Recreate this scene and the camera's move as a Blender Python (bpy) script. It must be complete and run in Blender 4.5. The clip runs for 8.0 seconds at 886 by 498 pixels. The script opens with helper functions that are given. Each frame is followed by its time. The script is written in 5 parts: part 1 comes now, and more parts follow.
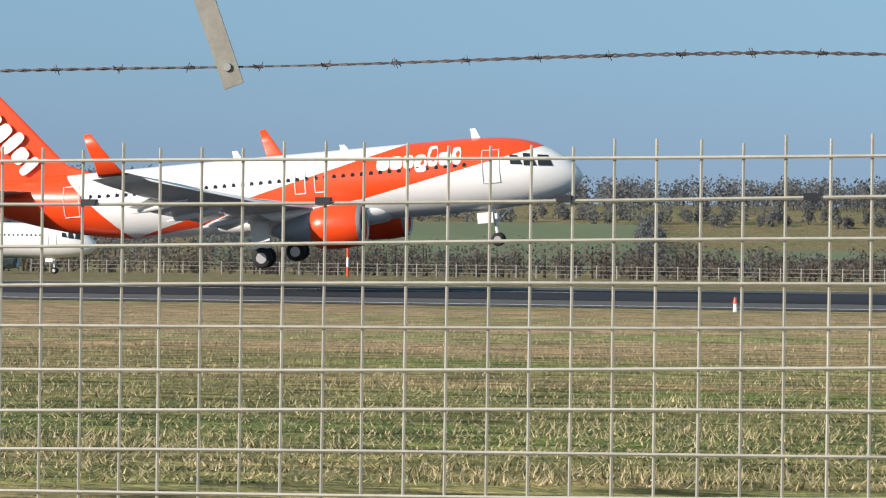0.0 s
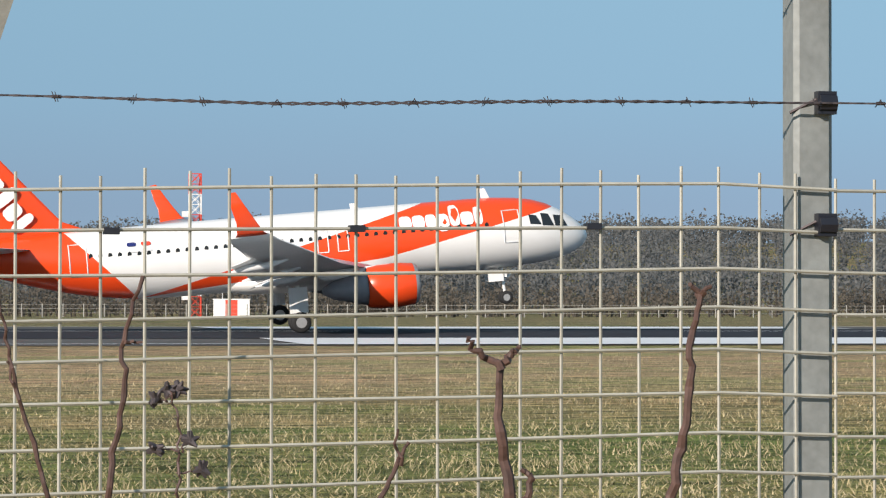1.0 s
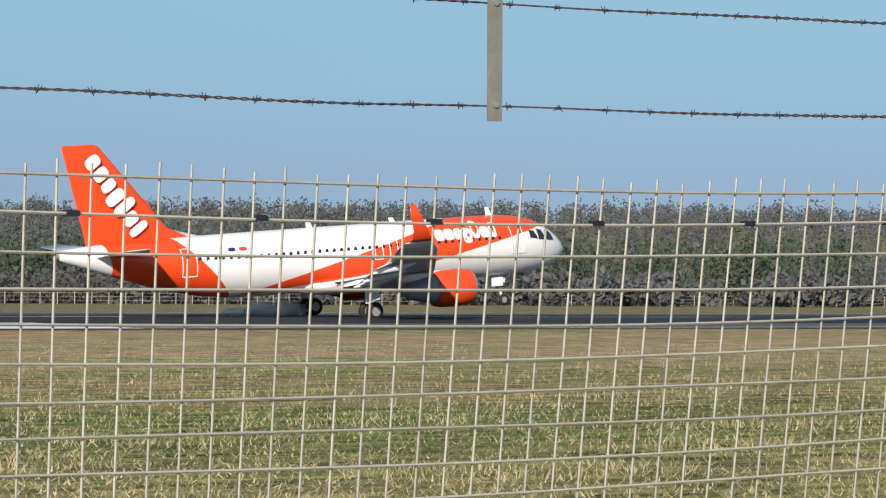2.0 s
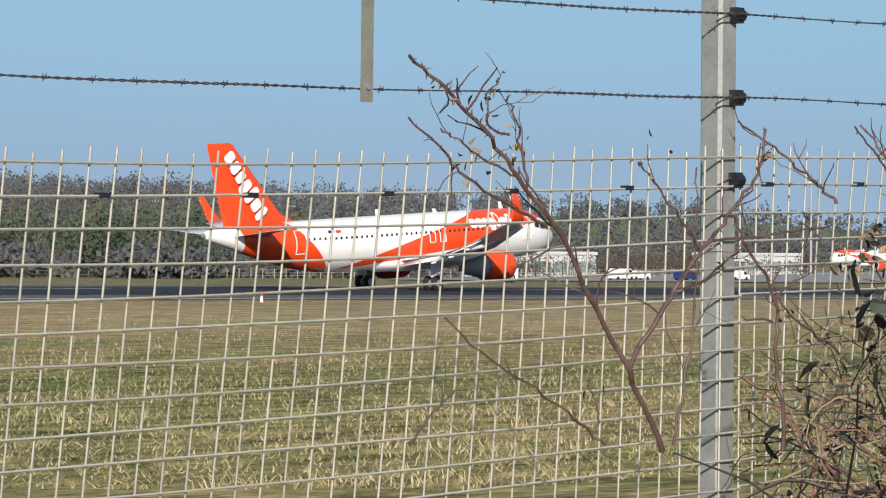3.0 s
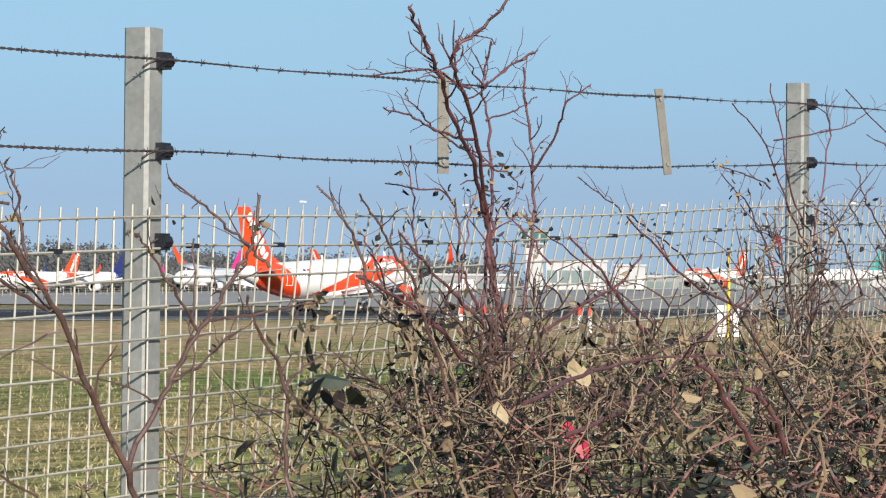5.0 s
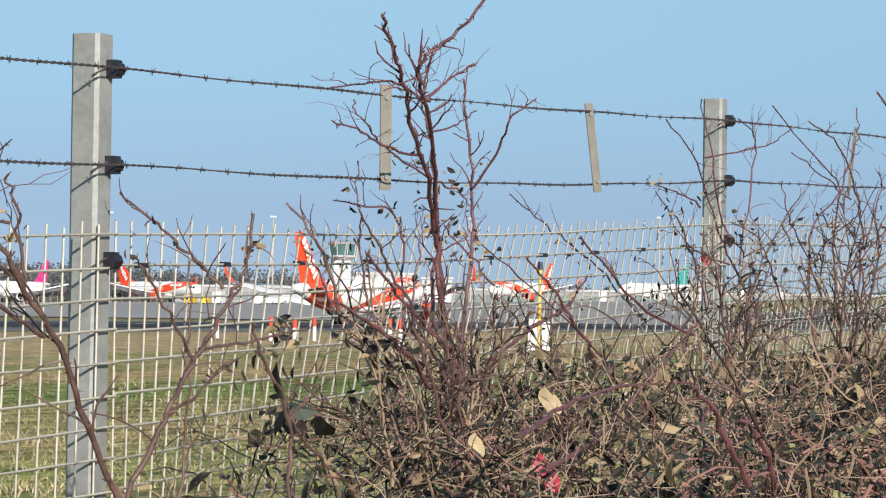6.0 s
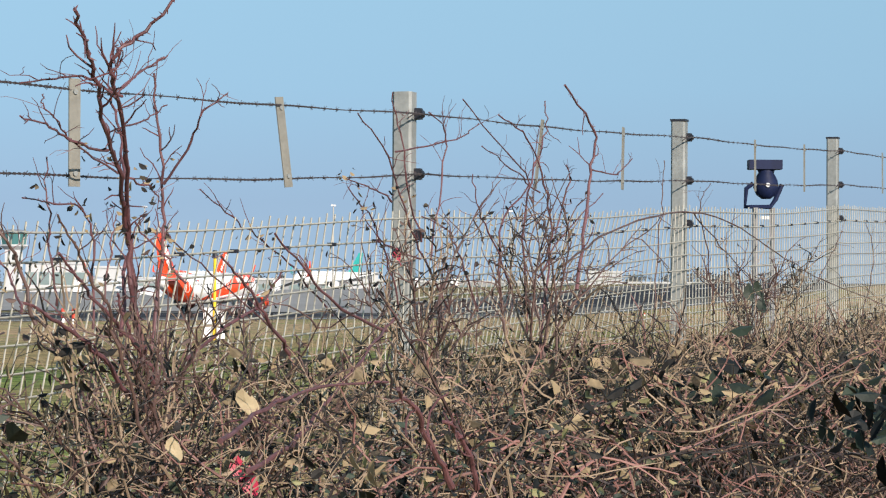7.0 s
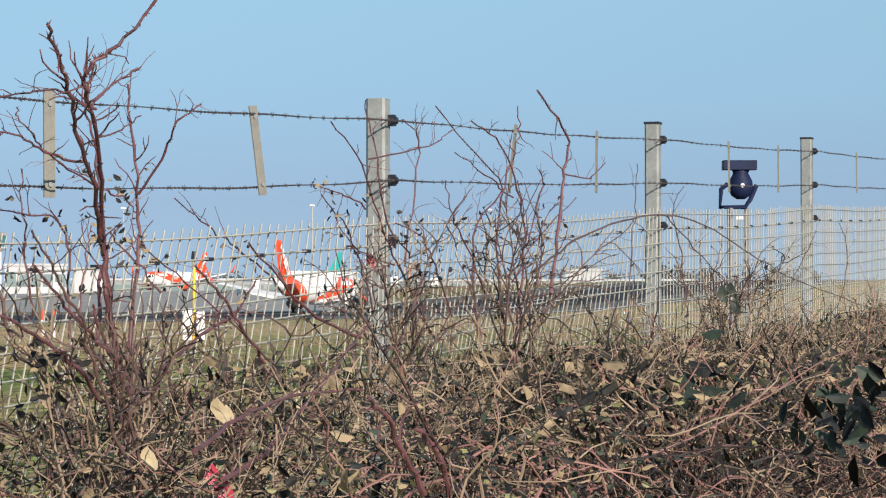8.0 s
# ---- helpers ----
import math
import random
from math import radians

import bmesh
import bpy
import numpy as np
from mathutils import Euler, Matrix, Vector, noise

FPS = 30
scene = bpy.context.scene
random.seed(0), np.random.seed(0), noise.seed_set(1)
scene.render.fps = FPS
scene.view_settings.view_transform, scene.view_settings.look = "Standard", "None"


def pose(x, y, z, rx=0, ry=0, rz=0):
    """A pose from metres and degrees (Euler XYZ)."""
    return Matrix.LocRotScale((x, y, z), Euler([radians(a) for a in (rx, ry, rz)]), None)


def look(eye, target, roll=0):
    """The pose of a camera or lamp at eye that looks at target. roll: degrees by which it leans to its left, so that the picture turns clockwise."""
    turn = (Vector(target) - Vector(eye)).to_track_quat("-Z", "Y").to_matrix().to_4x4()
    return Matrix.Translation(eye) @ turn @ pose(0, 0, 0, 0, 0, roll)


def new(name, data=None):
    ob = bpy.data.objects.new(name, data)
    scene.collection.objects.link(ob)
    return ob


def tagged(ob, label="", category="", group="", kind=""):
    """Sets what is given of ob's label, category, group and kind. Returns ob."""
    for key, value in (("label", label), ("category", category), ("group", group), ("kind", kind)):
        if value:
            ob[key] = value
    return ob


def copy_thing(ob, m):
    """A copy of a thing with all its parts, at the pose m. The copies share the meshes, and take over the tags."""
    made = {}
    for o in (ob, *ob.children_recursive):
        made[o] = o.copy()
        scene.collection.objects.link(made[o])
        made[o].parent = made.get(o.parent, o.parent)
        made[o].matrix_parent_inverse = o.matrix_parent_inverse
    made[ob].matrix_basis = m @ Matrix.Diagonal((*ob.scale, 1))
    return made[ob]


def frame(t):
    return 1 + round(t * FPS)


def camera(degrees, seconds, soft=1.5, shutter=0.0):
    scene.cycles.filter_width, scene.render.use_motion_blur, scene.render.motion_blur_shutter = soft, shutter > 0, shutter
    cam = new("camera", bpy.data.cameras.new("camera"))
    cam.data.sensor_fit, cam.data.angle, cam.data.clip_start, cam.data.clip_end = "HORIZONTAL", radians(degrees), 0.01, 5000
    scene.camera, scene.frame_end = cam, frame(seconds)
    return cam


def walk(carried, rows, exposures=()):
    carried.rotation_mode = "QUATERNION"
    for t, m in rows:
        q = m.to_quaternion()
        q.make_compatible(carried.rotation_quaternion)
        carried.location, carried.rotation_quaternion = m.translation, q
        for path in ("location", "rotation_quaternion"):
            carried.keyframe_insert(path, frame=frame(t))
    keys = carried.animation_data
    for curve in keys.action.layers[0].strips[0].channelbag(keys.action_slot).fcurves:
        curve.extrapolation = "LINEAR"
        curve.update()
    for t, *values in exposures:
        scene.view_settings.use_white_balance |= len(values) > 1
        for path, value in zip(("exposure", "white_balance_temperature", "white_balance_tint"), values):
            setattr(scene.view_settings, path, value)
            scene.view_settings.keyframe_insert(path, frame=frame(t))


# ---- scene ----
cam = camera(17.34, 8.0, soft=1.2)


def view(x, y, z, yaw, pitch, roll):
    """A camera pose: yaw clockwise from +y, pitch above the horizon."""
    a, b = radians(yaw), radians(pitch)
    way = Vector((math.sin(a) * math.cos(b), math.cos(a) * math.cos(b), math.sin(b)))
    return look((x, y, z), Vector((x, y, z)) + 10 * way, roll)


walk(cam, [
    (0.0, view(-1.352, -3.414, 1.638, -9.198, 0.374, 0.73)),
    (0.2, view(-1.335, -3.398, 1.642, -4.877, 0.517, 0.66)),
    (0.5, view(-1.306, -3.386, 1.645, 2.019, 0.811, 0.04)),
    (0.7, view(-1.289, -3.384, 1.651, 6.562, 0.990, 0.21)),
    (1.0, view(-1.269, -3.370, 1.647, 12.937, 1.170, 0.09)),
    (1.2, view(-1.257, -3.369, 1.645, 16.933, 1.198, 0.32)),
    (1.5, view(-1.249, -3.364, 1.642, 23.683, 1.151, 0.67)),
    (1.7, view(-1.275, -3.440, 1.637, 27.617, 1.077, 0.70)),
    (2.0, view(-1.317, -3.515, 1.631, 32.912, 0.957, 0.30)),
    (2.2, view(-1.339, -3.568, 1.626, 35.959, 0.806, 0.38)),
    (3.3, view(-1.060, -3.210, 1.645, 48.730, 1.403, 0.57)),
    (3.5, view(-1.026, -3.165, 1.650, 50.955, 2.393, 0.72)),
    (4.0, view(-1.038, -2.987, 1.686, 57.597, 2.303, 0.60)),
    (4.5, view(-1.064, -2.811, 1.717, 61.332, 1.428, 0.29)),
    (4.7, view(-1.070, -2.758, 1.718, 61.721, 1.179, 0.37)),
    (5.8, view(-0.920, -2.389, 1.716, 64.012, 0.979, 0.86)),
    (6.0, view(-0.934, -2.330, 1.734, 65.797, 1.297, 0.75)),
    (6.5, view(-0.957, -2.307, 1.729, 69.805, 1.975, 0.18)),
    (7.0, view(-0.871, -2.266, 1.752, 72.220, 1.120, 0.35)),
    (7.5, view(-0.892, -2.287, 1.760, 72.721, 0.991, -0.20)),
    (8.0, view(-0.917, -2.294, 1.767, 72.628, 1.100, -0.08)),
], exposures=[(0.0, 0.36, 6700, 15), (0.5, 0.24, 6700, 15), (1.5, 0.20, 6700, 15), (3.5, 0.22, 6700, 15), (4.5, 0.38, 6700, 15), (6.5, 0.45, 6700, 15), (8.0, 0.46, 6700, 15)])

# ---- daylight: low winter sun from behind and to the left ----
SUN_FROM = Vector((-0.66, -0.66, 0.36)).normalized()
world = bpy.data.worlds.new("sky")
scene.world = world
world.use_nodes = True
wn, wl = world.node_tree.nodes, world.node_tree.links
sky = wn.new("ShaderNodeTexSky")
sky.sky_type = "NISHITA"
sky.sun_disc = False
sky.sun_elevation = math.asin(SUN_FROM.z)
sky.sun_rotation = math.atan2(SUN_FROM.x, SUN_FROM.y)
sky.air_density, sky.dust_density, sky.ozone_density, sky.altitude = 1.0, 0.0, 2.0, 190
# clear winter air: the pale band at the horizon lies below the land
coord, lift, level = wn.new("ShaderNodeTexCoord"), wn.new("ShaderNodeVectorMath"), wn.new("ShaderNodeVectorMath")
lift.operation, level.operation = "ADD", "NORMALIZE"
lift.inputs[1].default_value = (0, 0, 0.52)
wl.new(coord.outputs["Generated"], lift.inputs[0])
wl.new(lift.outputs[0], level.inputs[0])
wl.new(level.outputs[0], sky.inputs[0])
tone = wn.new("ShaderNodeMix")
tone.data_type, tone.blend_type = "RGBA", "MULTIPLY"
tone.inputs[0].default_value, tone.inputs[7].default_value = 1.0, (1.66, 1.68, 1.30, 1)
wl.new(sky.outputs[0], tone.inputs[6])
# thin grey-lilac haze towards the horizon
height, haze, veil = wn.new("ShaderNodeSeparateXYZ"), wn.new("ShaderNodeValToRGB"), wn.new("ShaderNodeMix")
veil.data_type, veil.blend_type = "RGBA", "MULTIPLY"
veil.inputs[0].default_value = 1.0
while len(haze.color_ramp.elements) < 4:
    haze.color_ramp.elements.new(0.5)
for e, (p, c) in zip(haze.color_ramp.elements, ((0.0, (0.86, 0.72, 0.71)), (0.035, (0.83, 0.73, 0.74)), (0.075, (0.90, 0.90, 0.89)), (0.12, (0.97, 1.0, 0.97)))):
    e.position, e.color = p, (*c, 1)
wl.new(coord.outputs["Generated"], height.inputs[0])
wl.new(height.outputs[2], haze.inputs[0])
wl.new(tone.outputs[2], veil.inputs[6])
wl.new(haze.outputs[0], veil.inputs[7])
wl.new(veil.outputs[2], wn["Background"].inputs[0])
wn["Background"].inputs[1].default_value = 0.15
sun = new("sun", bpy.data.lights.new("sun", "SUN"))
sun.data.energy, sun.data.angle, sun.data.color = 5.0, radians(0.53), (1.0, 0.92, 0.80)
sun.matrix_world = look(SUN_FROM * 50, (0, 0, 0))
scene.view_settings.exposure = 0.0


# ---- materials ----
def mat(name, col, rough=0.6, metal=0.0, vary=0.25, scale=6.0, bump=0.0, fine=60.0, per_object=0.0, island=0.0, spec=0.5, tint=None, thin=0.0):
    """A surface with variation at two scales, grain relief and, where asked, a change from piece to piece."""
    m = bpy.data.materials.new(name)
    m.use_nodes = True
    n, l = m.node_tree.nodes, m.node_tree.links
    b = n["Principled BSDF"]
    b.inputs["Roughness"].default_value, b.inputs["Metallic"].default_value = rough, metal
    b.inputs["Specular IOR Level"].default_value = spec
    tc = n.new("ShaderNodeTexCoord")
    a, c = n.new("ShaderNodeTexNoise"), n.new("ShaderNodeTexNoise")
    for t, s in ((a, scale), (c, fine)):
        t.inputs["Scale"].default_value, t.inputs["Detail"].default_value = s, 4
        l.new(tc.outputs["Object"], t.inputs["Vector"])
    mix = n.new("ShaderNodeMix")
    mix.data_type = "FLOAT"
    mix.inputs[0].default_value = 0.4
    l.new(a.outputs[0], mix.inputs[2]); l.new(c.outputs[0], mix.inputs[3])
    last = mix.outputs[0]
    for amount, node, out in ((per_object, "ShaderNodeObjectInfo", "Random"), (island, "ShaderNodeNewGeometry", "Random Per Island")):
        if amount:
            g = n.new(node)
            q = n.new("ShaderNodeMath"); q.operation = "MULTIPLY_ADD"
            l.new(g.outputs[out], q.inputs[0]); q.inputs[1].default_value = amount; l.new(last, q.inputs[2])
            s = n.new("ShaderNodeMath"); s.operation = "SUBTRACT"
            l.new(q.outputs[0], s.inputs[0]); s.inputs[1].default_value = amount / 2
            last = s.outputs[0]
    ramp = n.new("ShaderNodeValToRGB")
    lo = tint or col
    ramp.color_ramp.elements[0].position, ramp.color_ramp.elements[1].position = 0.25, 0.75
    ramp.color_ramp.elements[0].color = (*[max(0, k * (1 - vary)) for k in lo], 1)
    ramp.color_ramp.elements[1].color = (*[min(1, k * (1 + vary)) for k in col], 1)
    l.new(last, ramp.inputs[0]); l.new(ramp.outputs[0], b.inputs["Base Color"])
    if bump:
        bp = n.new("ShaderNodeBump")
        bp.inputs["Strength"].default_value, bp.inputs["Distance"].default_value = bump, 0.3 / fine
        l.new(c.outputs[0], bp.inputs["Height"]); l.new(bp.outputs[0], b.inputs["Normal"])
    if thin:
        # clumps of twigs and leaves let light through
        tr, mx = n.new("ShaderNodeBsdfTranslucent"), n.new("ShaderNodeMixShader")
        mx.inputs[0].default_value = thin
        l.new(ramp.outputs[0], tr.inputs[0])
        l.new(b.outputs[0], mx.inputs[1]); l.new(tr.outputs[0], mx.inputs[2])
        l.new(mx.outputs[0], n["Material Output"].inputs[0])
    return m


GALV = mat("galvanised_steel", (0.235, 0.25, 0.245), 0.6, 0.25, 0.32, 14, 0.15, 90)
WIRE = mat("zinc_wire", (0.37, 0.36, 0.31), 0.55, 0.2, 0.2, 20, 0, 80, per_object=0.3)
BARB = mat("weathered_barbed_wire", (0.075, 0.062, 0.065), 0.6, 0.5, 0.35, 30, 0, 120)
BLACK = mat("black_plastic", (0.012, 0.013, 0.02), 0.45, 0, 0.3, 20)
DROP = mat("pale_galvanised_strip", (0.205, 0.20, 0.175), 0.6, 0.2, 0.25, 25, 0.1, 120)
STEM = mat("red_brown_bark", (0.098, 0.055, 0.048), 0.6, 0, 0.5, 25, 0.3, 150, tint=(0.06, 0.038, 0.034))
TWIG = mat("dead_bramble_twigs", (0.190, 0.138, 0.094), 0.7, 0, 0.35, 6, 0, 60, island=1.8, tint=(0.010, 0.008, 0.007))
CANE = mat("purple_bramble_canes", (0.165, 0.082, 0.072), 0.55, 0, 0.4, 8, 0, 60, island=1.2, tint=(0.035, 0.022, 0.022))
DEADLEAF = mat("withered_leaves", (0.240, 0.180, 0.105), 0.7, 0, 0.4, 8, 0, 60, island=1.8, tint=(0.020, 0.017, 0.014), thin=0.25)
GREENLEAF = mat("evergreen_bramble_leaves", (0.020, 0.030, 0.021), 0.6, 0, 0.5, 10, 0.1, 90, island=0.8, tint=(0.011, 0.014, 0.015), spec=0.25)
DARKLEAF = mat("blackened_leaves", (0.022, 0.017, 0.018), 0.7, 0, 0.5, 20, 0.1, 90, spec=0.2)
OLIVELEAF = mat("olive_leaves", (0.20, 0.19, 0.085), 0.6, 0, 0.35, 10, 0, 60, island=1.0, tint=(0.07, 0.08, 0.035), thin=0.3)
PALELEAF = mat("pale_tan_leaves", (0.36, 0.29, 0.18), 0.6, 0, 0.25, 30, 0.1, 90)
REDLEAF = mat("crimson_leaves", (0.34, 0.022, 0.05), 0.5, 0, 0.3, 30)
# brown stems, their colour deepened for the shade inside the hedge
DARKSTEM = mat("shade_deepened_brown_stems", (0.060, 0.038, 0.032), 0.75, 0, 0.4, 6, 0, 60, island=1.0, tint=(0.018, 0.013, 0.012))
BARK = mat("pruned_brown_bark", (0.085, 0.045, 0.035), 0.65, 0, 0.45, 30, 0.3, 150, tint=(0.045, 0.024, 0.020))
BUSH = mat("crimson_thorn_bark", (0.125, 0.050, 0.056), 0.6, 0, 0.4, 20, 0.3, 150, tint=(0.07, 0.033, 0.036))
RUNWAY = mat("grooved_asphalt", (0.034, 0.036, 0.044), 0.95, 0, 0.3, 0.06, 0, 0.9, spec=0.1)
SHOULDER = mat("worn_grey_asphalt", (0.115, 0.112, 0.108), 0.95, 0, 0.2, 0.08, 0, 1.2, spec=0.1)
MARK = mat("white_runway_paint", (0.75, 0.75, 0.75), 0.6, 0, 0.12, 0.5, 0, 3)
CONCRETE = mat("apron_concrete", (0.25, 0.235, 0.225), 0.85, 0, 0.2, 0.03, 0, 0.3)
ORANGE_PLAIN = mat("orange_paint", (0.80, 0.068, 0.012), 0.3, 0, 0.05, 0.6, 0, 3)
WHITE = mat("white_paint", (0.80, 0.80, 0.79), 0.3, 0, 0.05, 0.5, 0, 3)
LIGHTGREY = mat("light_grey_paint", (0.64, 0.65, 0.66), 0.4, 0, 0.1, 0.7, 0, 4)
DARKGREY = mat("dark_wing_underside", (0.22, 0.22, 0.24), 0.45, 0, 0.15, 0.7, 0, 4)
TYRE = mat("black_tyre", (0.015, 0.015, 0.016), 0.8, 0, 0.3, 5)
RIM = mat("wheel_rim", (0.45, 0.45, 0.45), 0.4, 0.5, 0.15, 8)
PALEGLASS = mat("grey_green_glazing", (0.16, 0.21, 0.21), 0.2, 0, 0.2, 0.4)
CABGLASS = mat("teal_tower_glazing", (0.05, 0.15, 0.15), 0.15, 0, 0.2, 0.6)
GLASS = mat("dark_window_glass", (0.02, 0.025, 0.03), 0.12, 0, 0.2, 3)
NAVY = mat("navy_paint", (0.02, 0.03, 0.15), 0.3, 0, 0.1, 0.6)
TEAL = mat("teal_paint", (0.02, 0.30, 0.28), 0.3, 0, 0.1, 0.6)
PINK = mat("magenta_paint", (0.60, 0.03, 0.22), 0.3, 0, 0.1, 0.6)
YELLOW = mat("yellow_paint", (0.75, 0.48, 0.02), 0.5, 0, 0.15, 3)
RED = mat("red_paint", (0.65, 0.06, 0.03), 0.5, 0, 0.15, 3)
WALLW = mat("pale_wall_cladding", (0.40, 0.41, 0.42), 0.7, 0, 0.08, 0.2, 0, 1)
WALLG = mat("grey_wall_cladding", (0.23, 0.24, 0.25), 0.7, 0, 0.12, 0.2, 0, 1)
# distance haze is put into the bare trees' base colour as blue-grey
BARE = mat("haze_tinted_bare_trees", (0.205, 0.207, 0.205), 0.95, 0, 0.2, 0.02, 0, 0.2, island=0.12, spec=0.0, tint=(0.150, 0.156, 0.162), thin=0.5)
HEDGE = mat("brown_scrub", (0.175, 0.150, 0.122), 0.95, 0, 0.25, 0.03, 0, 0.3, island=0.2, spec=0.0, tint=(0.120, 0.108, 0.096), thin=0.45)
PINE = mat("dark_pines", (0.120, 0.150, 0.100), 0.95, 0, 0.25, 0.03, 0, 0.3, island=0.2, spec=0.0, tint=(0.085, 0.108, 0.080), thin=0.45)
PALEFENCE = mat("pale_fence_post", (0.34, 0.33, 0.30), 0.8, 0, 0.2, 2)


def grass_material():
    """Winter turf: olive and straw patches in bands along the runway, mown green close to the wire."""
    m = bpy.data.materials.new("winter_turf")
    m.use_nodes = True
    n, l = m.node_tree.nodes, m.node_tree.links
    b = n["Principled BSDF"]
    b.inputs["Roughness"].default_value, b.inputs["Specular IOR Level"].default_value = 0.9, 0.1
    tc, mp = n.new("ShaderNodeTexCoord"), n.new("ShaderNodeMapping")
    l.new(tc.outputs["Object"], mp.inputs[0])
    mp.inputs["Scale"].default_value = (0.35, 1.0, 1.0)

    def noise_at(scale, detail, vec):
        t = n.new("ShaderNodeTexNoise")
        t.inputs["Scale"].default_value, t.inputs["Detail"].default_value, t.inputs["Roughness"].default_value = scale, detail, 0.65
        l.new(vec, t.inputs["Vector"])
        return t.outputs[0]

    def ramp(src, stops):
        r = n.new("ShaderNodeValToRGB")
        while len(r.color_ramp.elements) < len(stops):
            r.color_ramp.elements.new(0.5)
        for e, (p, c) in zip(r.color_ramp.elements, stops):
            e.position, e.color = p, (*c, 1)
        l.new(src, r.inputs[0])
        return r.outputs[0]

    sep = n.new("ShaderNodeSeparateXYZ")
    l.new(tc.outputs["Object"], sep.inputs[0])
    wob = n.new("ShaderNodeMath"); wob.operation = "MULTIPLY_ADD"
    l.new(noise_at(0.06, 4, mp.outputs[0]), wob.inputs[0]); wob.inputs[1].default_value = 26; l.new(sep.outputs[1], wob.inputs[2])
    div = n.new("ShaderNodeMath"); div.operation = "DIVIDE"
    l.new(wob.outputs[0], div.inputs[0]); div.inputs[1].default_value = 200
    bands = ramp(div.outputs[0], [(0.09, (0.300, 0.232, 0.118)), (0.165, (0.270, 0.228, 0.105)), (0.195, (0.165, 0.180, 0.066)), (0.225, (0.175, 0.182, 0.070)), (0.255, (0.290, 0.232, 0.118)),
                                  (0.31, (0.270, 0.222, 0.112)), (0.37, (0.375, 0.285, 0.170)), (0.50, (0.400, 0.292, 0.185)), (0.62, (0.375, 0.276, 0.170)), (0.75, (0.297, 0.228, 0.128)), (1.0, (0.228, 0.187, 0.108))])
    tuft = ramp(noise_at(1.6, 6, mp.outputs[0]), [(0.34, (0.22, 0.25, 0.20)), (0.5, (1.0, 1.0, 1.0)), (0.64, (1.75, 1.62, 1.55))])
    blade = ramp(noise_at(9.0, 5, mp.outputs[0]), [(0.30, (0.45, 0.45, 0.42)), (0.5, (0.95, 0.95, 0.95)), (0.70, (1.4, 1.36, 1.3))])
    patch = ramp(noise_at(0.12, 5, mp.outputs[0]), [(0.35, (0.70, 1.02, 0.62)), (0.5, (0.96, 0.97, 0.90)), (0.65, (1.22, 1.08, 1.06))])
    out = bands
    for other in (tuft, blade, patch):
        x = n.new("ShaderNodeMix"); x.data_type = "RGBA"; x.blend_type = "MULTIPLY"
        x.inputs[0].default_value = 1.0
        l.new(out, x.inputs[6]); l.new(other, x.inputs[7])
        out = x.outputs[2]
    l.new(out, b.inputs["Base Color"])
    bp = n.new("ShaderNodeBump")
    bp.inputs["Strength"].default_value, bp.inputs["Distance"].default_value = 0.8, 0.25
    l.new(noise_at(2.2, 6, tc.outputs["Object"]), bp.inputs["Height"]); l.new(bp.outputs[0], b.inputs["Normal"])
    return m


GRASS = grass_material()


# ---- mesh helpers ----
class Build:
    """Collects vertices and faces for one mesh."""

    def __init__(self):
        self.v, self.f = [], []

    def quad(self, a, b, c, d):
        k = len(self.v)
        self.v += [a, b, c, d]
        self.f.append((k, k + 1, k + 2, k + 3))

    def box(self, x0, y0, z0, x1, y1, z1, m=None):
        k = len(self.v)
        p = [Vector((x, y, z)) for z in (z0, z1) for x, y in ((x0, y0), (x1, y0), (x1, y1), (x0, y1))]
        self.v += [m @ q if m else q for q in p]
        self.f += [tuple(k + i for i in f) for f in ((3, 2, 1, 0), (4, 5, 6, 7), (0, 1, 5, 4), (1, 2, 6, 5), (2, 3, 7, 6), (3, 0, 4, 7))]
        return self

    def tube(self, pts, radii, n=6, cap=True):
        """A tube along the points; radii: one or one each."""
        pts = [Vector(p) for p in pts]
        rs = radii if isinstance(radii, (list, tuple)) else [radii] * len(pts)
        k0 = len(self.v)
        u = None
        for i, p in enumerate(pts):
            d = (pts[min(i + 1, len(pts) - 1)] - pts[max(i - 1, 0)]).normalized()
            if u is None:
                u = d.orthogonal().normalized()
            u = (u - d * u.dot(d)).normalized()
            w = d.cross(u)
            for j in range(n):
                a = 2 * math.pi * j / n
                self.v.append(p + rs[i] * (math.cos(a) * u + math.sin(a) * w))
        for i in range(len(pts) - 1):
            for j in range(n):
                a, b = k0 + i * n + j, k0 + i * n + (j + 1) % n
                self.f.append((a, b, b + n, a + n))
        if cap:
            self.f.append(tuple(range(k0 + n - 1, k0 - 1, -1)))
            e = k0 + (len(pts) - 1) * n
            self.f.append(tuple(range(e, e + n)))
        return self

    def loft(self, rings, cap=True, close=True):
        """Skins rings of equal length."""
        k0, n = len(self.v), len(rings[0])
        for r in rings:
            self.v += [Vector(p) for p in r]
        for i in range(len(rings) - 1):
            for j in range(n if close else n - 1):
                a, b = k0 + i * n + j, k0 + i * n + (j + 1) % n
                self.f.append((a, b, b + n, a + n))
        if cap:
            self.f.append(tuple(range(k0 + n - 1, k0 - 1, -1)))
            e = k0 + (len(rings) - 1) * n
            self.f.append(tuple(range(e, e + n)))
        return self

    def mesh(self, name, material, smooth=False):
        me = bpy.data.meshes.new(name)
        me.from_pydata([tuple(p) for p in self.v], [], self.f)
        me.materials.append(material)
        if smooth:
            me.polygons.foreach_set("use_smooth", [True] * len(me.polygons))
        me.update()
        return me


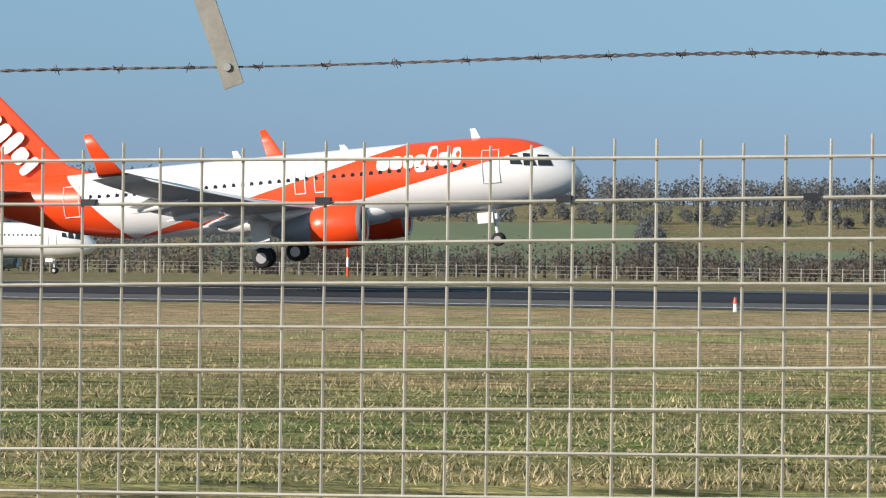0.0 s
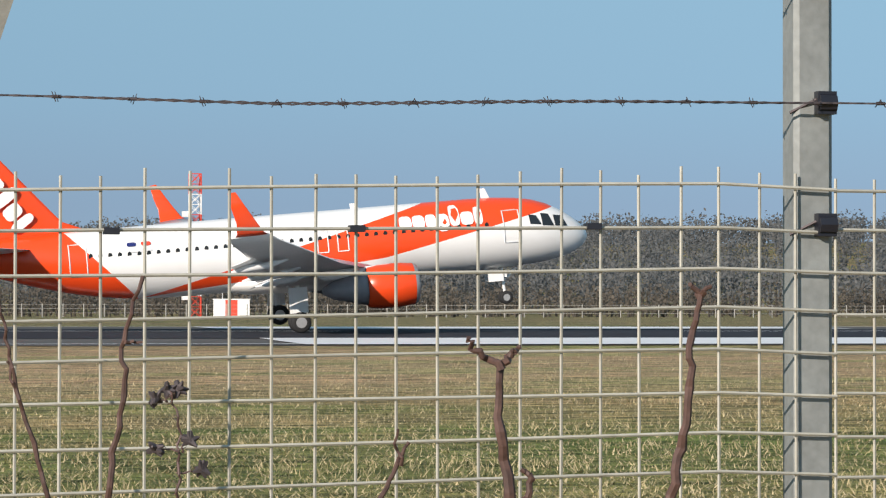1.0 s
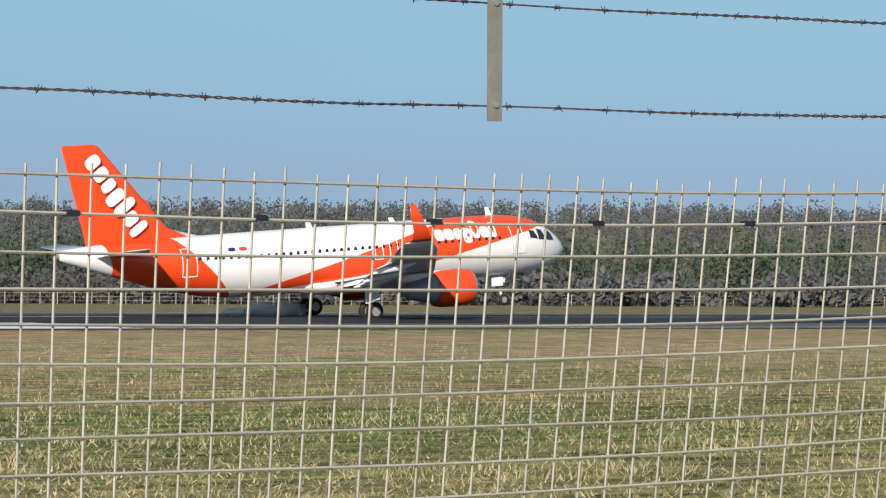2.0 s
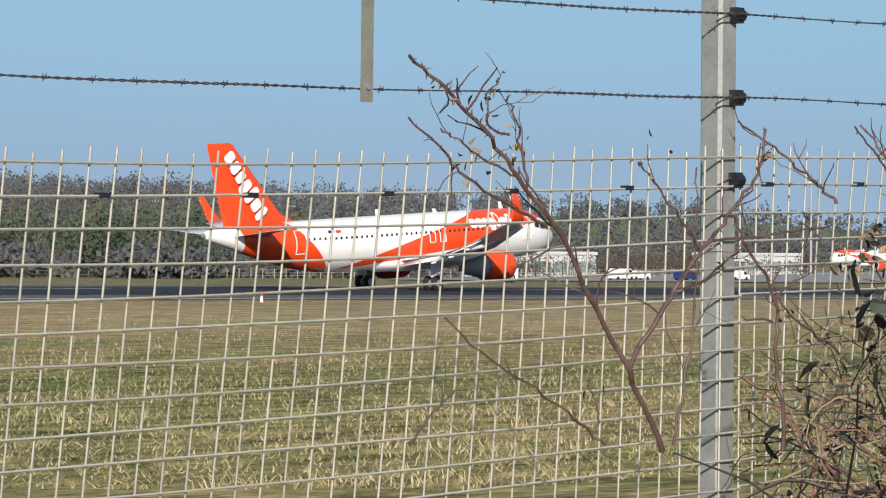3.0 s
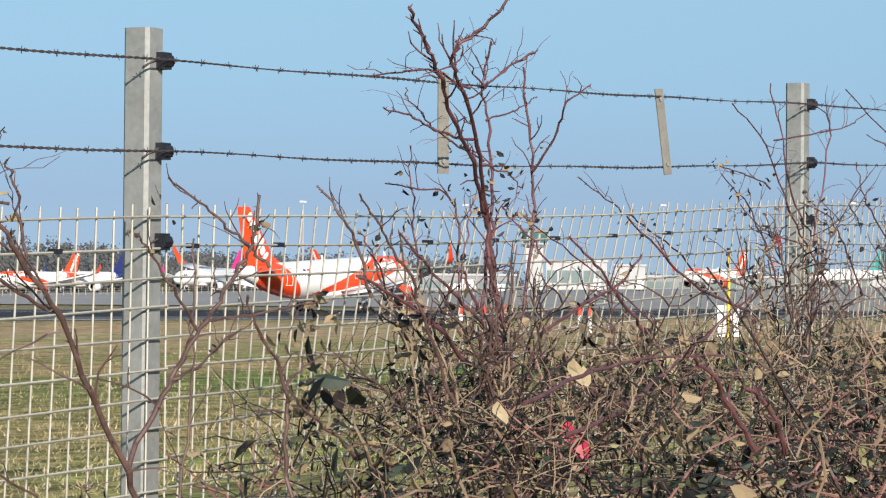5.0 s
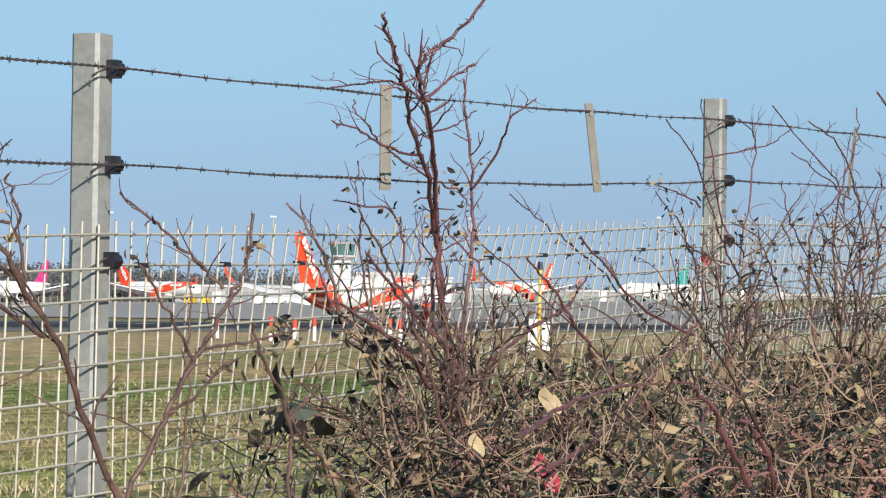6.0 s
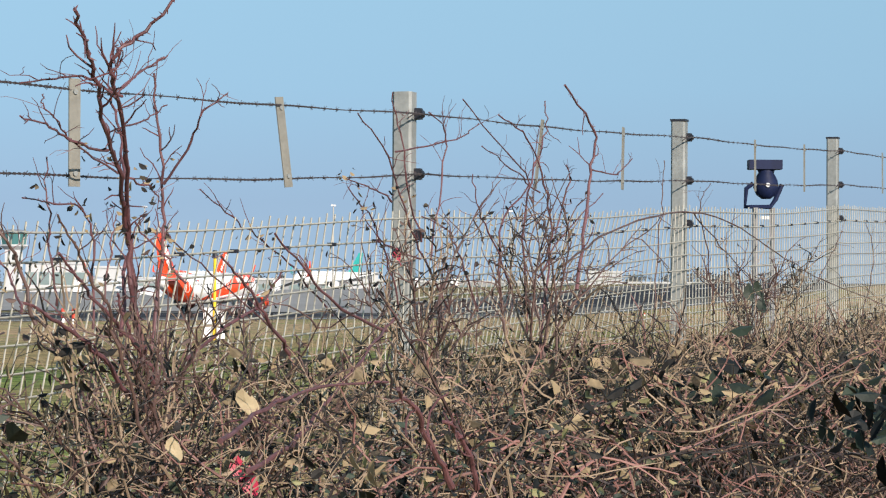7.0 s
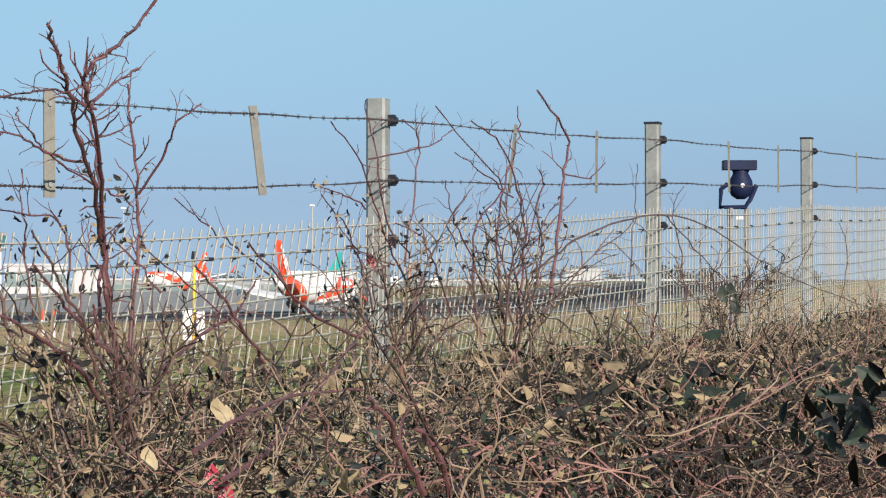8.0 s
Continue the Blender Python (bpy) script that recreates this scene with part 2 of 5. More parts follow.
def part(name, build, material, parent=None, label="", smooth=False):
    """One mesh object, under its thing or part."""
    ob = new(name, build if isinstance(build, bpy.types.Mesh) else build.mesh(name, material, smooth))
    if parent:
        ob.parent = parent
    if label:
        ob["label"] = label
    return ob


def thing(name, label, category, m=None, group="", kind=""):
    """An empty at the base of a thing made of parts."""
    e = new(name)
    e.empty_display_size = 0.2
    if m is not None:
        e.matrix_world = m
    return tagged(e, label, category, group, kind)


def solid(name, build, material, label, category="", kind="", smooth=False, group=""):
    return tagged(part(name, build, material, None, "", smooth), label, category, group, kind)


# ---- ground: one sheet from the lane to the hills ----
YAW_RWY = radians(-0.13)
RWY = Vector((100, 158.4, 0))


def base_height(x, y):
    """Level of the land: near turf, cambered runway strip, infield, then hills."""
    a = y - RWY.y - (x - RWY.x) * math.tan(YAW_RWY) + 158.4
    z = float(np.interp(a, [-200, 0, 60, 118, 131, 158, 181, 204, 280, 420, 520], [-1.0, 0, -0.08, -0.14, -0.06, 0.28, 0.36, 0.37, 0.38, 0.32, 0.32]))
    r = math.hypot(x + 1.2, y + 3.2)
    az = math.degrees(math.atan2(x + 1.2, y + 3.2))
    el = float(np.interp(az, [-30, -8, 8, 20, 38, 44, 53, 57, 60, 64, 70], [1.35, 1.35, 1.2, 1.3, 1.4, 1.22, 0.85, 0.52, 0.30, 0.0, 0.0]))
    far = min(1, max(0, (r - 430) / 450))
    z += far * far * (3 - 2 * far) * float(np.interp(az, [42, 47, 52, 58, 64, 70, 76, 84], [0, 1.2, 2.2, 3.6, 4.6, 6.0, 8.2, 9.5]))
    start = float(np.interp(az, [40, 47], [560, 1010]))
    k = min(1, max(0, (r - start) / (1320 - start)))
    k = k * k * (3 - 2 * k)
    fall = 1 if r < 1500 else max(0.5, 1 - (r - 1500) / 3000)
    return z + k * fall * 1320 * math.tan(radians(el)) * (1 + 0.18 * noise.noise(Vector((x * 0.004, y * 0.004, 3))))


def ground_sheet():
    xs = sorted(set([-3200, -2200, -1500, -1000, -700, -500, -350, -250] + list(range(-200, 601, 20)) + list(range(640, 1300, 60)) + [1400, 1600, 1900, 2300, 2800, 3600, 4500]))
    ys = sorted(set([-400, -200, -100, -50, -20, -8, -4, -1, 0, 1, 3, 8, 20, 40, 60, 80, 100] + list(range(110, 210, 6)) + list(range(210, 560, 25)) + list(range(560, 1500, 40)) + [1600, 1800, 2200, 2800, 3600, 4500]))
    g = Build()
    for y in ys:
        for x in xs:
            g.v.append(Vector((x, y, base_height(x, y) + (0.028 * x if -60 < y < 4 and abs(x) < 60 else 0) * max(0, 1 - max(0, y) / 4))))
    w = len(xs)
    for j in range(len(ys) - 1):
        for i in range(w - 1):
            k = j * w + i
            g.f.append((k, k + 1, k + w + 1, k + w))
    solid("ground", g, GRASS, "rough winter grass, straw and olive patches", "ground", "structure", True)


ground_sheet()


def strip(name, x0, x1, a0, a1, material, label, lift, category="", kind="structure", nx=60, na=5):
    """A band along the runway laid on the land: x range and distance range from the wire at x = 100."""
    g = Build()
    for j in range(na + 1):
        a = a0 + (a1 - a0) * j / na
        for i in range(nx + 1):
            x = x0 + (x1 - x0) * i / nx
            y = a + (x - 100) * math.tan(YAW_RWY)
            g.v.append(Vector((x, y, base_height(x, y) + lift)))
    w = nx + 1
    for j in range(na):
        for i in range(nx):
            k = j * w + i
            g.f.append((k, k + 1, k + w + 1, k + w))
    return solid(name, g, material, label, category or name, kind)


strip("runway", -900, 1500, 127, 189, SHOULDER, "worn grey asphalt runway", 0.03, na=12)
strip("rubber_streak", -260, 1100, 141, 172, RUNWAY, "dark rubber-streaked middle of the runway", 0.05, "runway", na=8)

PLOUGH = mat("brown_ploughed_earth", (0.20, 0.145, 0.105), 0.9, 0, 0.2, 0.02, 0, 0.2)
PASTURE = mat("green_pasture", (0.125, 0.155, 0.070), 0.9, 0, 0.2, 0.01, 0, 0.15)


def field(az0, az1, d0, d1, material, label):
    """A field laid over the hillside between two bearings."""
    g = Build()
    n, m = 16, 8
    for j in range(m + 1):
        for i in range(n + 1):
            a, d = radians(az0 + (az1 - az0) * i / n), d0 + (d1 - d0) * j / m
            x, y = d * math.sin(a) - 1.2, d * math.cos(a) - 3.2
            g.v.append(Vector((x, y, base_height(x, y) + 0.5)))
    for j in range(m):
        for i in range(n):
            k = j * (n + 1) + i
            g.f.append((k, k + 1, k + n + 2, k + n + 1))
    solid("field", g, material, label, "field", "structure", True)


field(40.8, 45.6, 770, 960, PLOUGH, "brown ploughed field on the hillside")
field(-14, -5.2, 640, 960, PASTURE, "green pasture on the hillside")
field(-5.0, 1.5, 620, 800, PASTURE, "green pasture below the wood")
field(46.5, 58, 1160, 1300, PASTURE, "green pasture on the hill behind the airport")


# runway paint: touchdown bars either side of the middle, edge lines, centre dashes
def bar(x0, x1, a0, a1):
    strip("runway_marking", x0, x1, a0, a1, MARK, "white painted bar on the runway", 0.07, "marking", nx=12, na=2)


bar(22.5, 66, 128, 141.5)
bar(25, 66, 172, 184)
strip("edge_line", -900, 1500, 129.0, 129.7, MARK, "white painted line along the runway edge", 0.07, "marking", na=1)
strip("edge_line", -900, 1500, 186.5, 187.3, MARK, "white painted line along the runway edge", 0.07, "marking", na=1)
for i in range(-8, 20):
    bar(i * 50, i * 50 + 30, 158.0, 158.8)


# ---- fence ----
def rise(x):
    """How much the fence line climbs along the lane."""
    return float(np.interp(x, [-9, 0, 3, 6, 9, 12, 24], [-0.15, 0, 0.061, 0.179, 0.292, 0.402, 0.80]))


def bow(x, z):
    """How far brambles have pushed the mesh outwards between the posts."""
    if x < 0.2 or x > 9:
        return 0.0
    u = (x % 3.0) / 3.0
    return (0.10 if x < 3 else 0.16) * math.sin(math.pi * u) * min(1.0, max(0.0, (1.86 - z) / 0.7))


def slack(x):
    """How far the mesh hangs below its posts' line."""
    if x < 0:
        return 0.0
    return -0.008 - (0.026 if x < 3 else 0.012) * math.sin(math.pi * (x % 3.0) / 3.0)


def fence_post(x):
    z0 = rise(x)
    p = thing("fence_post", "square galvanised steel fence post with black wire clips", "post", pose(x - 0.025, 0.032, 0), "fence posts")
    h, c = 0.025, 0.006
    g = Build()
    ring = [(-h + c, -h), (h - c, -h), (h, -h + c), (h, h - c), (h - c, h), (-h + c, h), (-h, h - c), (-h, -h + c)]
    g.loft([[(a, b, z) for a, b in ring] for z in (-0.4 + z0, 2.100 + z0, 2.104 + z0)])
    part("shaft", g, GALV, p)
    if x >= 9:
        part("cap", Build().box(-0.027, -0.027, 2.104 + z0, 0.027, 0.027, 2.112 + z0), BLACK, p, "black plastic post cap")
    for z in (2.05, 1.90, 1.75):
        k = Build()
        k.tube([(0.001, -0.036, z + z0), (0.023, -0.036, z + z0)], [0.012, 0.012], 8).box(0.0, -0.040, z - 0.014 + z0, 0.024, -0.022, z + 0.014 + z0)
        part("insulator", k, BLACK, p, "black plastic wire clip")
        part("tie_wire", Build().tube([(-0.03, -0.02, z - 0.012 + z0), (0.0, -0.03, z + 0.004 + z0), (0.012, -0.04, z + z0)], 0.002, 5), BARB, p)
    return p


POSTS = [-3, 0, 3, 6, 9, 12, 15, 18, 21]
for px in POSTS:
    fence_post(px)


def mesh_panel(x0):
    p = thing("mesh_panel", "welded square steel mesh panel between two posts", "fence panel", pose(x0, 0, 0), "mesh panels")
    flat = bow(x0 + 1.5, 1.0) == 0
    rng = random.Random(x0 + 50)
    for i in range(60):
        x = i * 0.05 + 0.0
        lean = rng.uniform(-0.003, 0.003)
        pts = [(lean * (z - 1.0), bow(x0 + x, z), z) for z in ((0.0, 1.816) if flat else (0.0, 0.6, 1.0, 1.2, 1.4, 1.55, 1.7, 1.816))]
        w = part("vertical_wire", Build().tube(pts, 0.0020, 5), WIRE, p)
        w.location = (x, 0, rise(x0 + x) + slack(x0 + x) + rng.uniform(-0.004, 0.008))
    for k in range(36):
        z = 1.80 - 0.05 * k
        pts = [(x, bow(x0 + x, z) - 0.004, z + rise(x0 + x) + slack(x0 + x) + 0.0022 * math.sin(x * 3 + k * 1.7)) for x in [0.15 * j for j in range(21)]]
        part("horizontal_wire", Build().tube(pts, 0.0022, 5), WIRE, p)
    for x in [0.08 + 0.29 * j for j in range(10)]:
        part("mesh_clip", Build().box(x - 0.009, bow(x0 + x, 1.75) - 0.010, 1.747 + rise(x0 + x) + slack(x0 + x), x + 0.009, bow(x0 + x, 1.75) + 0.006, 1.755 + rise(x0 + x) + slack(x0 + x)), BLACK, p, "dark clip on the mesh")


for px in POSTS[:-1]:
    mesh_panel(px)


def barbed_wire(z):
    p = thing("barbed_wire", "rusty twisted barbed wire strand", "barbed wire", None, "barbed wire strands")
    xs = [-3 + 0.02 * i for i in range(1201)]

    def at(x):
        u = x % 3.0
        sag = float(np.interp(x, [-3, -2.2, -1.5, -1.1, -0.7, 0, 0.8, 1.7, 2.4, 3], [0.006, 0.012, 0.019, 0.008, -0.001, 0, -0.012, -0.016, -0.008, 0])) if x < 3 else -(0.018 if z < 2 and x < 6 else 0.008) * math.sin(math.pi * u / 3.0)
        sag += 0.0012 * math.sin(x * 9.1 + z * 9)
        return Vector((x, -0.018, z + rise(x) + sag))
    for ph in (0, math.pi):
        part("strand", Build().tube([at(x) + 0.0016 * Vector((0, math.cos(x * 160 + ph), math.sin(x * 160 + ph))) for x in xs], 0.0015, 4), BARB, p)
    b = Build()
    for s, a in ((-0.004, 0.5), (0.004, 2.2), (0.0, 1.3)):
        d = Vector((0.35, math.cos(a), math.sin(a))).normalized() * 0.0085
        b.tube([Vector((s, 0, 0)) - d, Vector((s, 0, 0)) + d], [0.0008, 0.0008], 4)
    b.tube([(-0.007, 0, 0), (0.007, 0, 0)], 0.0028, 6)
    me = b.mesh("barb", BARB)
    rng = random.Random(int(z * 100))
    for i in range(280):
        o = part("barb", me, None, p)
        x = -2.97 + 0.084 * i + rng.uniform(-0.004, 0.004)
        o.matrix_local = Matrix.Translation(at(x)) @ Matrix.Rotation(rng.uniform(0, 6.28), 4, "X") @ Matrix.Scale(0.78, 4)


barbed_wire(1.90)
barbed_wire(2.05)


def dropper(x, lean, tilt=0, twist=0):
    z0 = rise(x) + (1.964 if x > 0 else 1.981)
    g = Build()
    a, b, t = 0.0125, 0.098, 0.0015
    g.box(-a, -t, -b, a, t, b)
    p = thing("wire_dropper", "flat galvanised strip tying two barbed wires together", "strip", Matrix.Translation((x, -0.024, z0)) @ Matrix.Rotation(radians(lean), 4, "Y") @ Matrix.Rotation(radians(tilt), 4, "X") @ Matrix.Rotation(radians(twist), 4, "Z"), "wire droppers")
    part("flat_bar", g, DROP, p)
    for s in (-1, 1):
        part("bolt", Build().tube([(0, -0.0016, s * 0.074), (0, -0.005, s * 0.074)], 0.005, 8), GALV, p)


for x, lean, *more in ((-2.19, -20), (-1.03, 18), (1.03, 0), (2.03, 0.5), (3.93, -0.6, 0, -28), (4.99, -3, -6, -20), (7.0, 1, 6), (7.96, 3), (10.0, -3), (11.0, -1), (13.0, -3), (14.0, 2), (16.0, 1), (17.0, -2)):
    dropper(x, lean, *more)


# ---- airliners ----
def livery_material(name, swoosh, tail, body=(0.80, 0.80, 0.79)):
    """White body with a coloured swoosh over the front and a coloured rear, by position along the body."""
    m = bpy.data.materials.new(name)
    m.use_nodes = True
    n, l = m.node_tree.nodes, m.node_tree.links
    bs = n["Principled BSDF"]
    bs.inputs["Roughness"].default_value = 0.28
    tc, sep = n.new("ShaderNodeTexCoord"), n.new("ShaderNodeSeparateXYZ")
    l.new(tc.outputs["Object"], sep.inputs[0])

    def op(kind, a, b=None):
        q = n.new("ShaderNodeMath")
        q.operation = kind
        for i, v in enumerate((a, b)):
            if v is None:
                continue
            if isinstance(v, (int, float)):
                q.inputs[i].default_value = v
            else:
                l.new(v, q.inputs[i])
        return q.outputs[0]

    s = op("SUBTRACT", 17.7, sep.outputs[0])
    v = op("DIVIDE", op("SUBTRACT", sep.outputs[2], 3.85), 2.07)
    upper = op("SUBTRACT", 1.0, op("MULTIPLY", op("SUBTRACT", s, 9.6), 0.118))
    lower = op("MAXIMUM", op("SUBTRACT", 0.56, op("MULTIPLY", op("SUBTRACT", s, 2.6), 0.098)), op("SUBTRACT", -0.40, op("MULTIPLY", op("SUBTRACT", s, 12.7), 0.040)))
    front = op("MULTIPLY", op("LESS_THAN", v, upper), op("GREATER_THAN", v, lower))
    front = op("MULTIPLY", front, op("LESS_THAN", s, 26.5))
    rear = op("MULTIPLY", op("GREATER_THAN", s, op("ADD", 26.0, op("MULTIPLY", op("ADD", v, 1.0), 2.0))), op("LESS_THAN", s, op("ADD", 34.2, op("MULTIPLY", v, 0.5))))
    grime = n.new("ShaderNodeTexNoise")
    grime.inputs["Scale"].default_value = 0.8
    l.new(tc.outputs["Object"], grime.inputs[0])
    last = None
    base = n.new("ShaderNodeMix"); base.data_type = "RGBA"
    l.new(grime.outputs[0], base.inputs[0])
    base.inputs[6].default_value, base.inputs[7].default_value = (*[c * 0.93 for c in body], 1), (*body, 1)
    last = base.outputs[2]
    for mask, col in ((front, swoosh), (rear, tail)):
        if col is None:
            continue
        x = n.new("ShaderNodeMix"); x.data_type = "RGBA"
        l.new(mask, x.inputs[0]); l.new(last, x.inputs[6])
        x.inputs[7].default_value = (*col, 1)
        last = x.outputs[2]
    l.new(last, bs.inputs["Base Color"])
    return m


ORANGE = (0.80, 0.068, 0.012)
BODY = [(0.0, 0.06, 3.28), (0.12, 0.34, 3.29), (0.4, 0.66, 3.33), (0.9, 1.02, 3.42), (1.6, 1.38, 3.55), (2.4, 1.66, 3.68), (3.2, 1.84, 3.77), (4.2, 1.96, 3.82), (5.5, 2.04, 3.85), (7.0, 2.07, 3.85),
        (12, 2.07, 3.85), (18, 2.07, 3.85), (24, 2.07, 3.85), (26, 2.03, 3.88), (28, 1.90, 4.00), (30, 1.68, 4.19), (32, 1.38, 4.45), (34, 1.03, 4.76), (35.8, 0.68, 5.02), (37.2, 0.38, 5.20), (37.55, 0.22, 5.24)]


def body_at(s):
    ss = [b[0] for b in BODY]
    return float(np.interp(s, ss, [b[1] for b in BODY])), float(np.interp(s, ss, [b[2] for b in BODY]))


def skin(s, z, side, out=0.02):
    """A point on the body's side: station from the nose, height, side -1 right or 1 left."""
    r, c = body_at(s)
    k = max(0.0, 1 - ((z - c) / r) ** 2)
    return Vector((17.7 - s, side * (r * 0.955 * math.sqrt(k) + out), z))


def airfoil(le, te, thick, up=Vector((0, 0, 1)), n=7):
    """A closed section from leading to trailing edge."""
    le, te = Vector(le), Vector(te)
    t = [(1 - math.cos(math.pi * i / n)) / 2 for i in range(n + 1)]
    h = [2.6 * (0.2969 * math.sqrt(u) - 0.126 * u - 0.3516 * u * u + 0.2843 * u ** 3 - 0.1015 * u ** 4) * thick * 2 for u in t]
    top = [le.lerp(te, u) + up * (k + 0.004) for u, k in zip(t, h)]
    low = [le.lerp(te, u) - up * (k * 0.7 + 0.004) for u, k in zip(t, h)]
    return top + low[::-1]


def airliner(label, livery, fin_mat, engine_mat, tip_mat, marks, group):
    """A twin-engined narrow-body airliner; x forward from the main wheels, y to its left, z up from the tyres."""
    p = thing("airliner", label, "aeroplane", None, group)
    N = 28
    rings = []
    for s, r, c in BODY:
        rings.append([(17.7 - s, r * 0.955 * math.cos(2 * math.pi * j / N), c + r * math.sin(2 * math.pi * j / N)) for j in range(N)])
    part("fuselage", Build().loft(rings), livery, p, "", True)
    # belly fairing
    part("belly_fairing", Build().loft([[(17.7 - s, w * math.cos(2 * math.pi * j / 16), 2.25 + h * math.sin(2 * math.pi * j / 16)) for j in range(16)]
                                       for s, w, h in ((10.2, 0.3, 0.15), (11.4, 1.5, 0.62), (13, 2.0, 0.80), (17, 2.05, 0.82), (20, 1.8, 0.7), (22, 0.4, 0.2))]), livery, p, "wing root fairing", True)
    # flight deck glazing
    for side in (-1, 1):
        for s0, s1, z0, z1 in ((1.42, 2.20, 3.98, 4.66), (2.28, 2.98, 4.06, 4.82), (3.05, 3.72, 4.20, 4.80)):
            g = Build()
            for a in range(4):
                for b in range(4):
                    cell = []
                    for u, v in ((a, b), (a + 1, b), (a + 1, b + 1), (a, b + 1)):
                        lo, hi = s0 + (s1 - s0) * u / 4, s0 + 0.28 + (s1 + 0.05 - s0 - 0.28) * u / 4
                        cell.append(skin(lo + (hi - lo) * v / 4, z0 + 0.08 * u / 4 + (z1 - z0 - 0.06) * v / 4, side, 0.03))
                    g.quad(*cell)
            part("windscreen_pane", g, GLASS, p, "dark flight deck window")
    # cabin windows and doors
    wm = Build()
    wm.loft([[(0.12 * math.cos(a), 0, 0.17 * math.sin(a)) for a in [2 * math.pi * j / 8 for j in range(8)]], [(0.11 * math.cos(a), 0.01, 0.16 * math.sin(a)) for a in [2 * math.pi * j / 8 for j in range(8)]]])
    wm = wm.mesh("cabin_window", GLASS)
    for side in (-1, 1):
        for i in range(44):
            s = 6.3 + i * 0.533
            if s > 29.2:
                break
            w = part("cabin_window", wm, None, p)
            w.location = skin(s, 4.42 + max(0, s - 26) * 0.03, side, 0.012)
        for s0, w, z0, z1 in ((4.35, 0.95, 3.35, 5.15), (14.3, 0.6, 3.65, 4.85), (15.45, 0.6, 3.65, 4.85), (28.9, 0.95, 3.45, 5.2)):
            g = Build()
            corners = [(s0, z0), (s0 + w, z0), (s0 + w, z1), (s0, z1)]
            line = []
            for (a, b), (c, d) in zip(corners, corners[1:] + corners[:1]):
                line += [skin(a + (c - a) * k / 5, b + (d - b) * k / 5, side, 0.015) for k in range(5)]
            g.tube(line + [line[0]], 0.035, 4)
            part("door_outline", g, WHITE if s0 > 10 else LIGHTGREY, p, "pale outline of a cabin door")
    # wings with sharklets, flaps, slats
    for side in (-1, 1):
        def wing_le(y): return 17.7 - (12.2 + (y - 1.9) * 0.60)
        def wing_te(y): return 17.7 - (19.2 + max(0, y - 6.4) * 0.385)
        def wing_z(y): return 2.50 + (y - 1.9) * 0.095 + 0.0076 * (y - 1.9) ** 2
        ys = [1.2, 3.5, 6.4, 9.5, 12.5, 15.2, 16.6]
        rings = [airfoil((wing_le(y), side * y, wing_z(y) + 0.05), (wing_te(y), side * y, wing_z(y) - 0.12), 0.36 - 0.017 * y) for y in ys]
        part("wing", Build().loft(rings), LIGHTGREY, p, "pale grey swept wing", True)
        y0 = 16.6
        tips = []
        for k, (dy, dz, dx, ch) in enumerate(((0, 0, 0, 1.65), (0.30, 0.16, -0.25, 1.35), (0.55, 0.70, -0.62, 1.0), (0.72, 1.45, -1.10, 0.75), (0.85, 2.25, -1.60, 0.40))):
            x = wing_le(y0) + dx
            tips.append(airfoil((x, side * (y0 + dy), wing_z(y0) + dz), (x - ch, side * (y0 + dy), wing_z(y0) + dz - 0.05), 0.055, Vector((0, side * -min(1, dz), max(0.15, 1 - dz)))))
        part("sharklet", Build().loft(tips), tip_mat, p, "orange upturned wing tip" if marks else "upturned wing tip", True)
        for a, b in ((2.4, 6.2), (6.6, 12.6)):
            ring = [airfoil((wing_te(y) + 0.35, side * y, wing_z(y) - 0.20), (wing_te(y) - 0.95, side * y, wing_z(y) - 0.58), 0.07) for y in (a, b)]
            part("flap", Build().loft(ring), WHITE, p, "lowered wing flap", True)
        ring = [airfoil((wing_le(y) + 0.42, side * y, wing_z(y) - 0.22), (wing_le(y) - 0.25, side * y, wing_z(y) + 0.14), 0.05) for y in (3.6, 9.0, 15.8)]
        part("slat", Build().loft(ring), WHITE, p, "extended leading edge slat", True)
        for y in (6.3, 9.2, 12.0):
            part("flap_fairing", Build().tube([(wing_te(y) + 2.0, side * y, wing_z(y) - 0.30), (wing_te(y) + 0.9, side * y, wing_z(y) - 0.52), (wing_te(y) - 0.3, side * y, wing_z(y) - 0.62), (wing_te(y) - 1.2, side * y, wing_z(y) - 0.75)], [0.05, 0.2, 0.18, 0.04], 8), LIGHTGREY, p, "", True)
        # engine
        def ring_at(x, r, z=1.72): return [(x - 1.1, side * 5.75 + r * math.cos(2 * math.pi * j / 20), z + r * math.sin(2 * math.pi * j / 20)) for j in range(20)]
        nac = part("engine", Build().loft([ring_at(7.1, 0.86), ring_at(7.35, 0.95), ring_at(7.42, 1.06), ring_at(7.2, 1.14), ring_at(6.4, 1.22), ring_at(5.3, 1.20), ring_at(4.75, 1.12), ring_at(4.6, 1.0)], cap=False), engine_mat, p, "orange engine cowling" if marks else "engine cowling", True)
        part("inlet_lip", Build().loft([ring_at(7.36, 0.93), ring_at(7.46, 1.0), ring_at(7.40, 1.075), ring_at(7.22, 1.145)], cap=False), RIM, nac, "bare metal inlet lip", True)
        part("fan", Build().loft([ring_at(6.75, 0.90), ring_at(6.7, 0.3), ring_at(7.0, 0.05)]), TYRE, nac, "dark fan", True)
        part("exhaust", Build().loft([ring_at(4.8, 1.0), ring_at(4.2, 0.86), ring_at(3.4, 0.66), ring_at(2.8, 0.52), ring_at(2.2, 0.20)]), DARKGREY, nac, "dark exhaust cone", True)
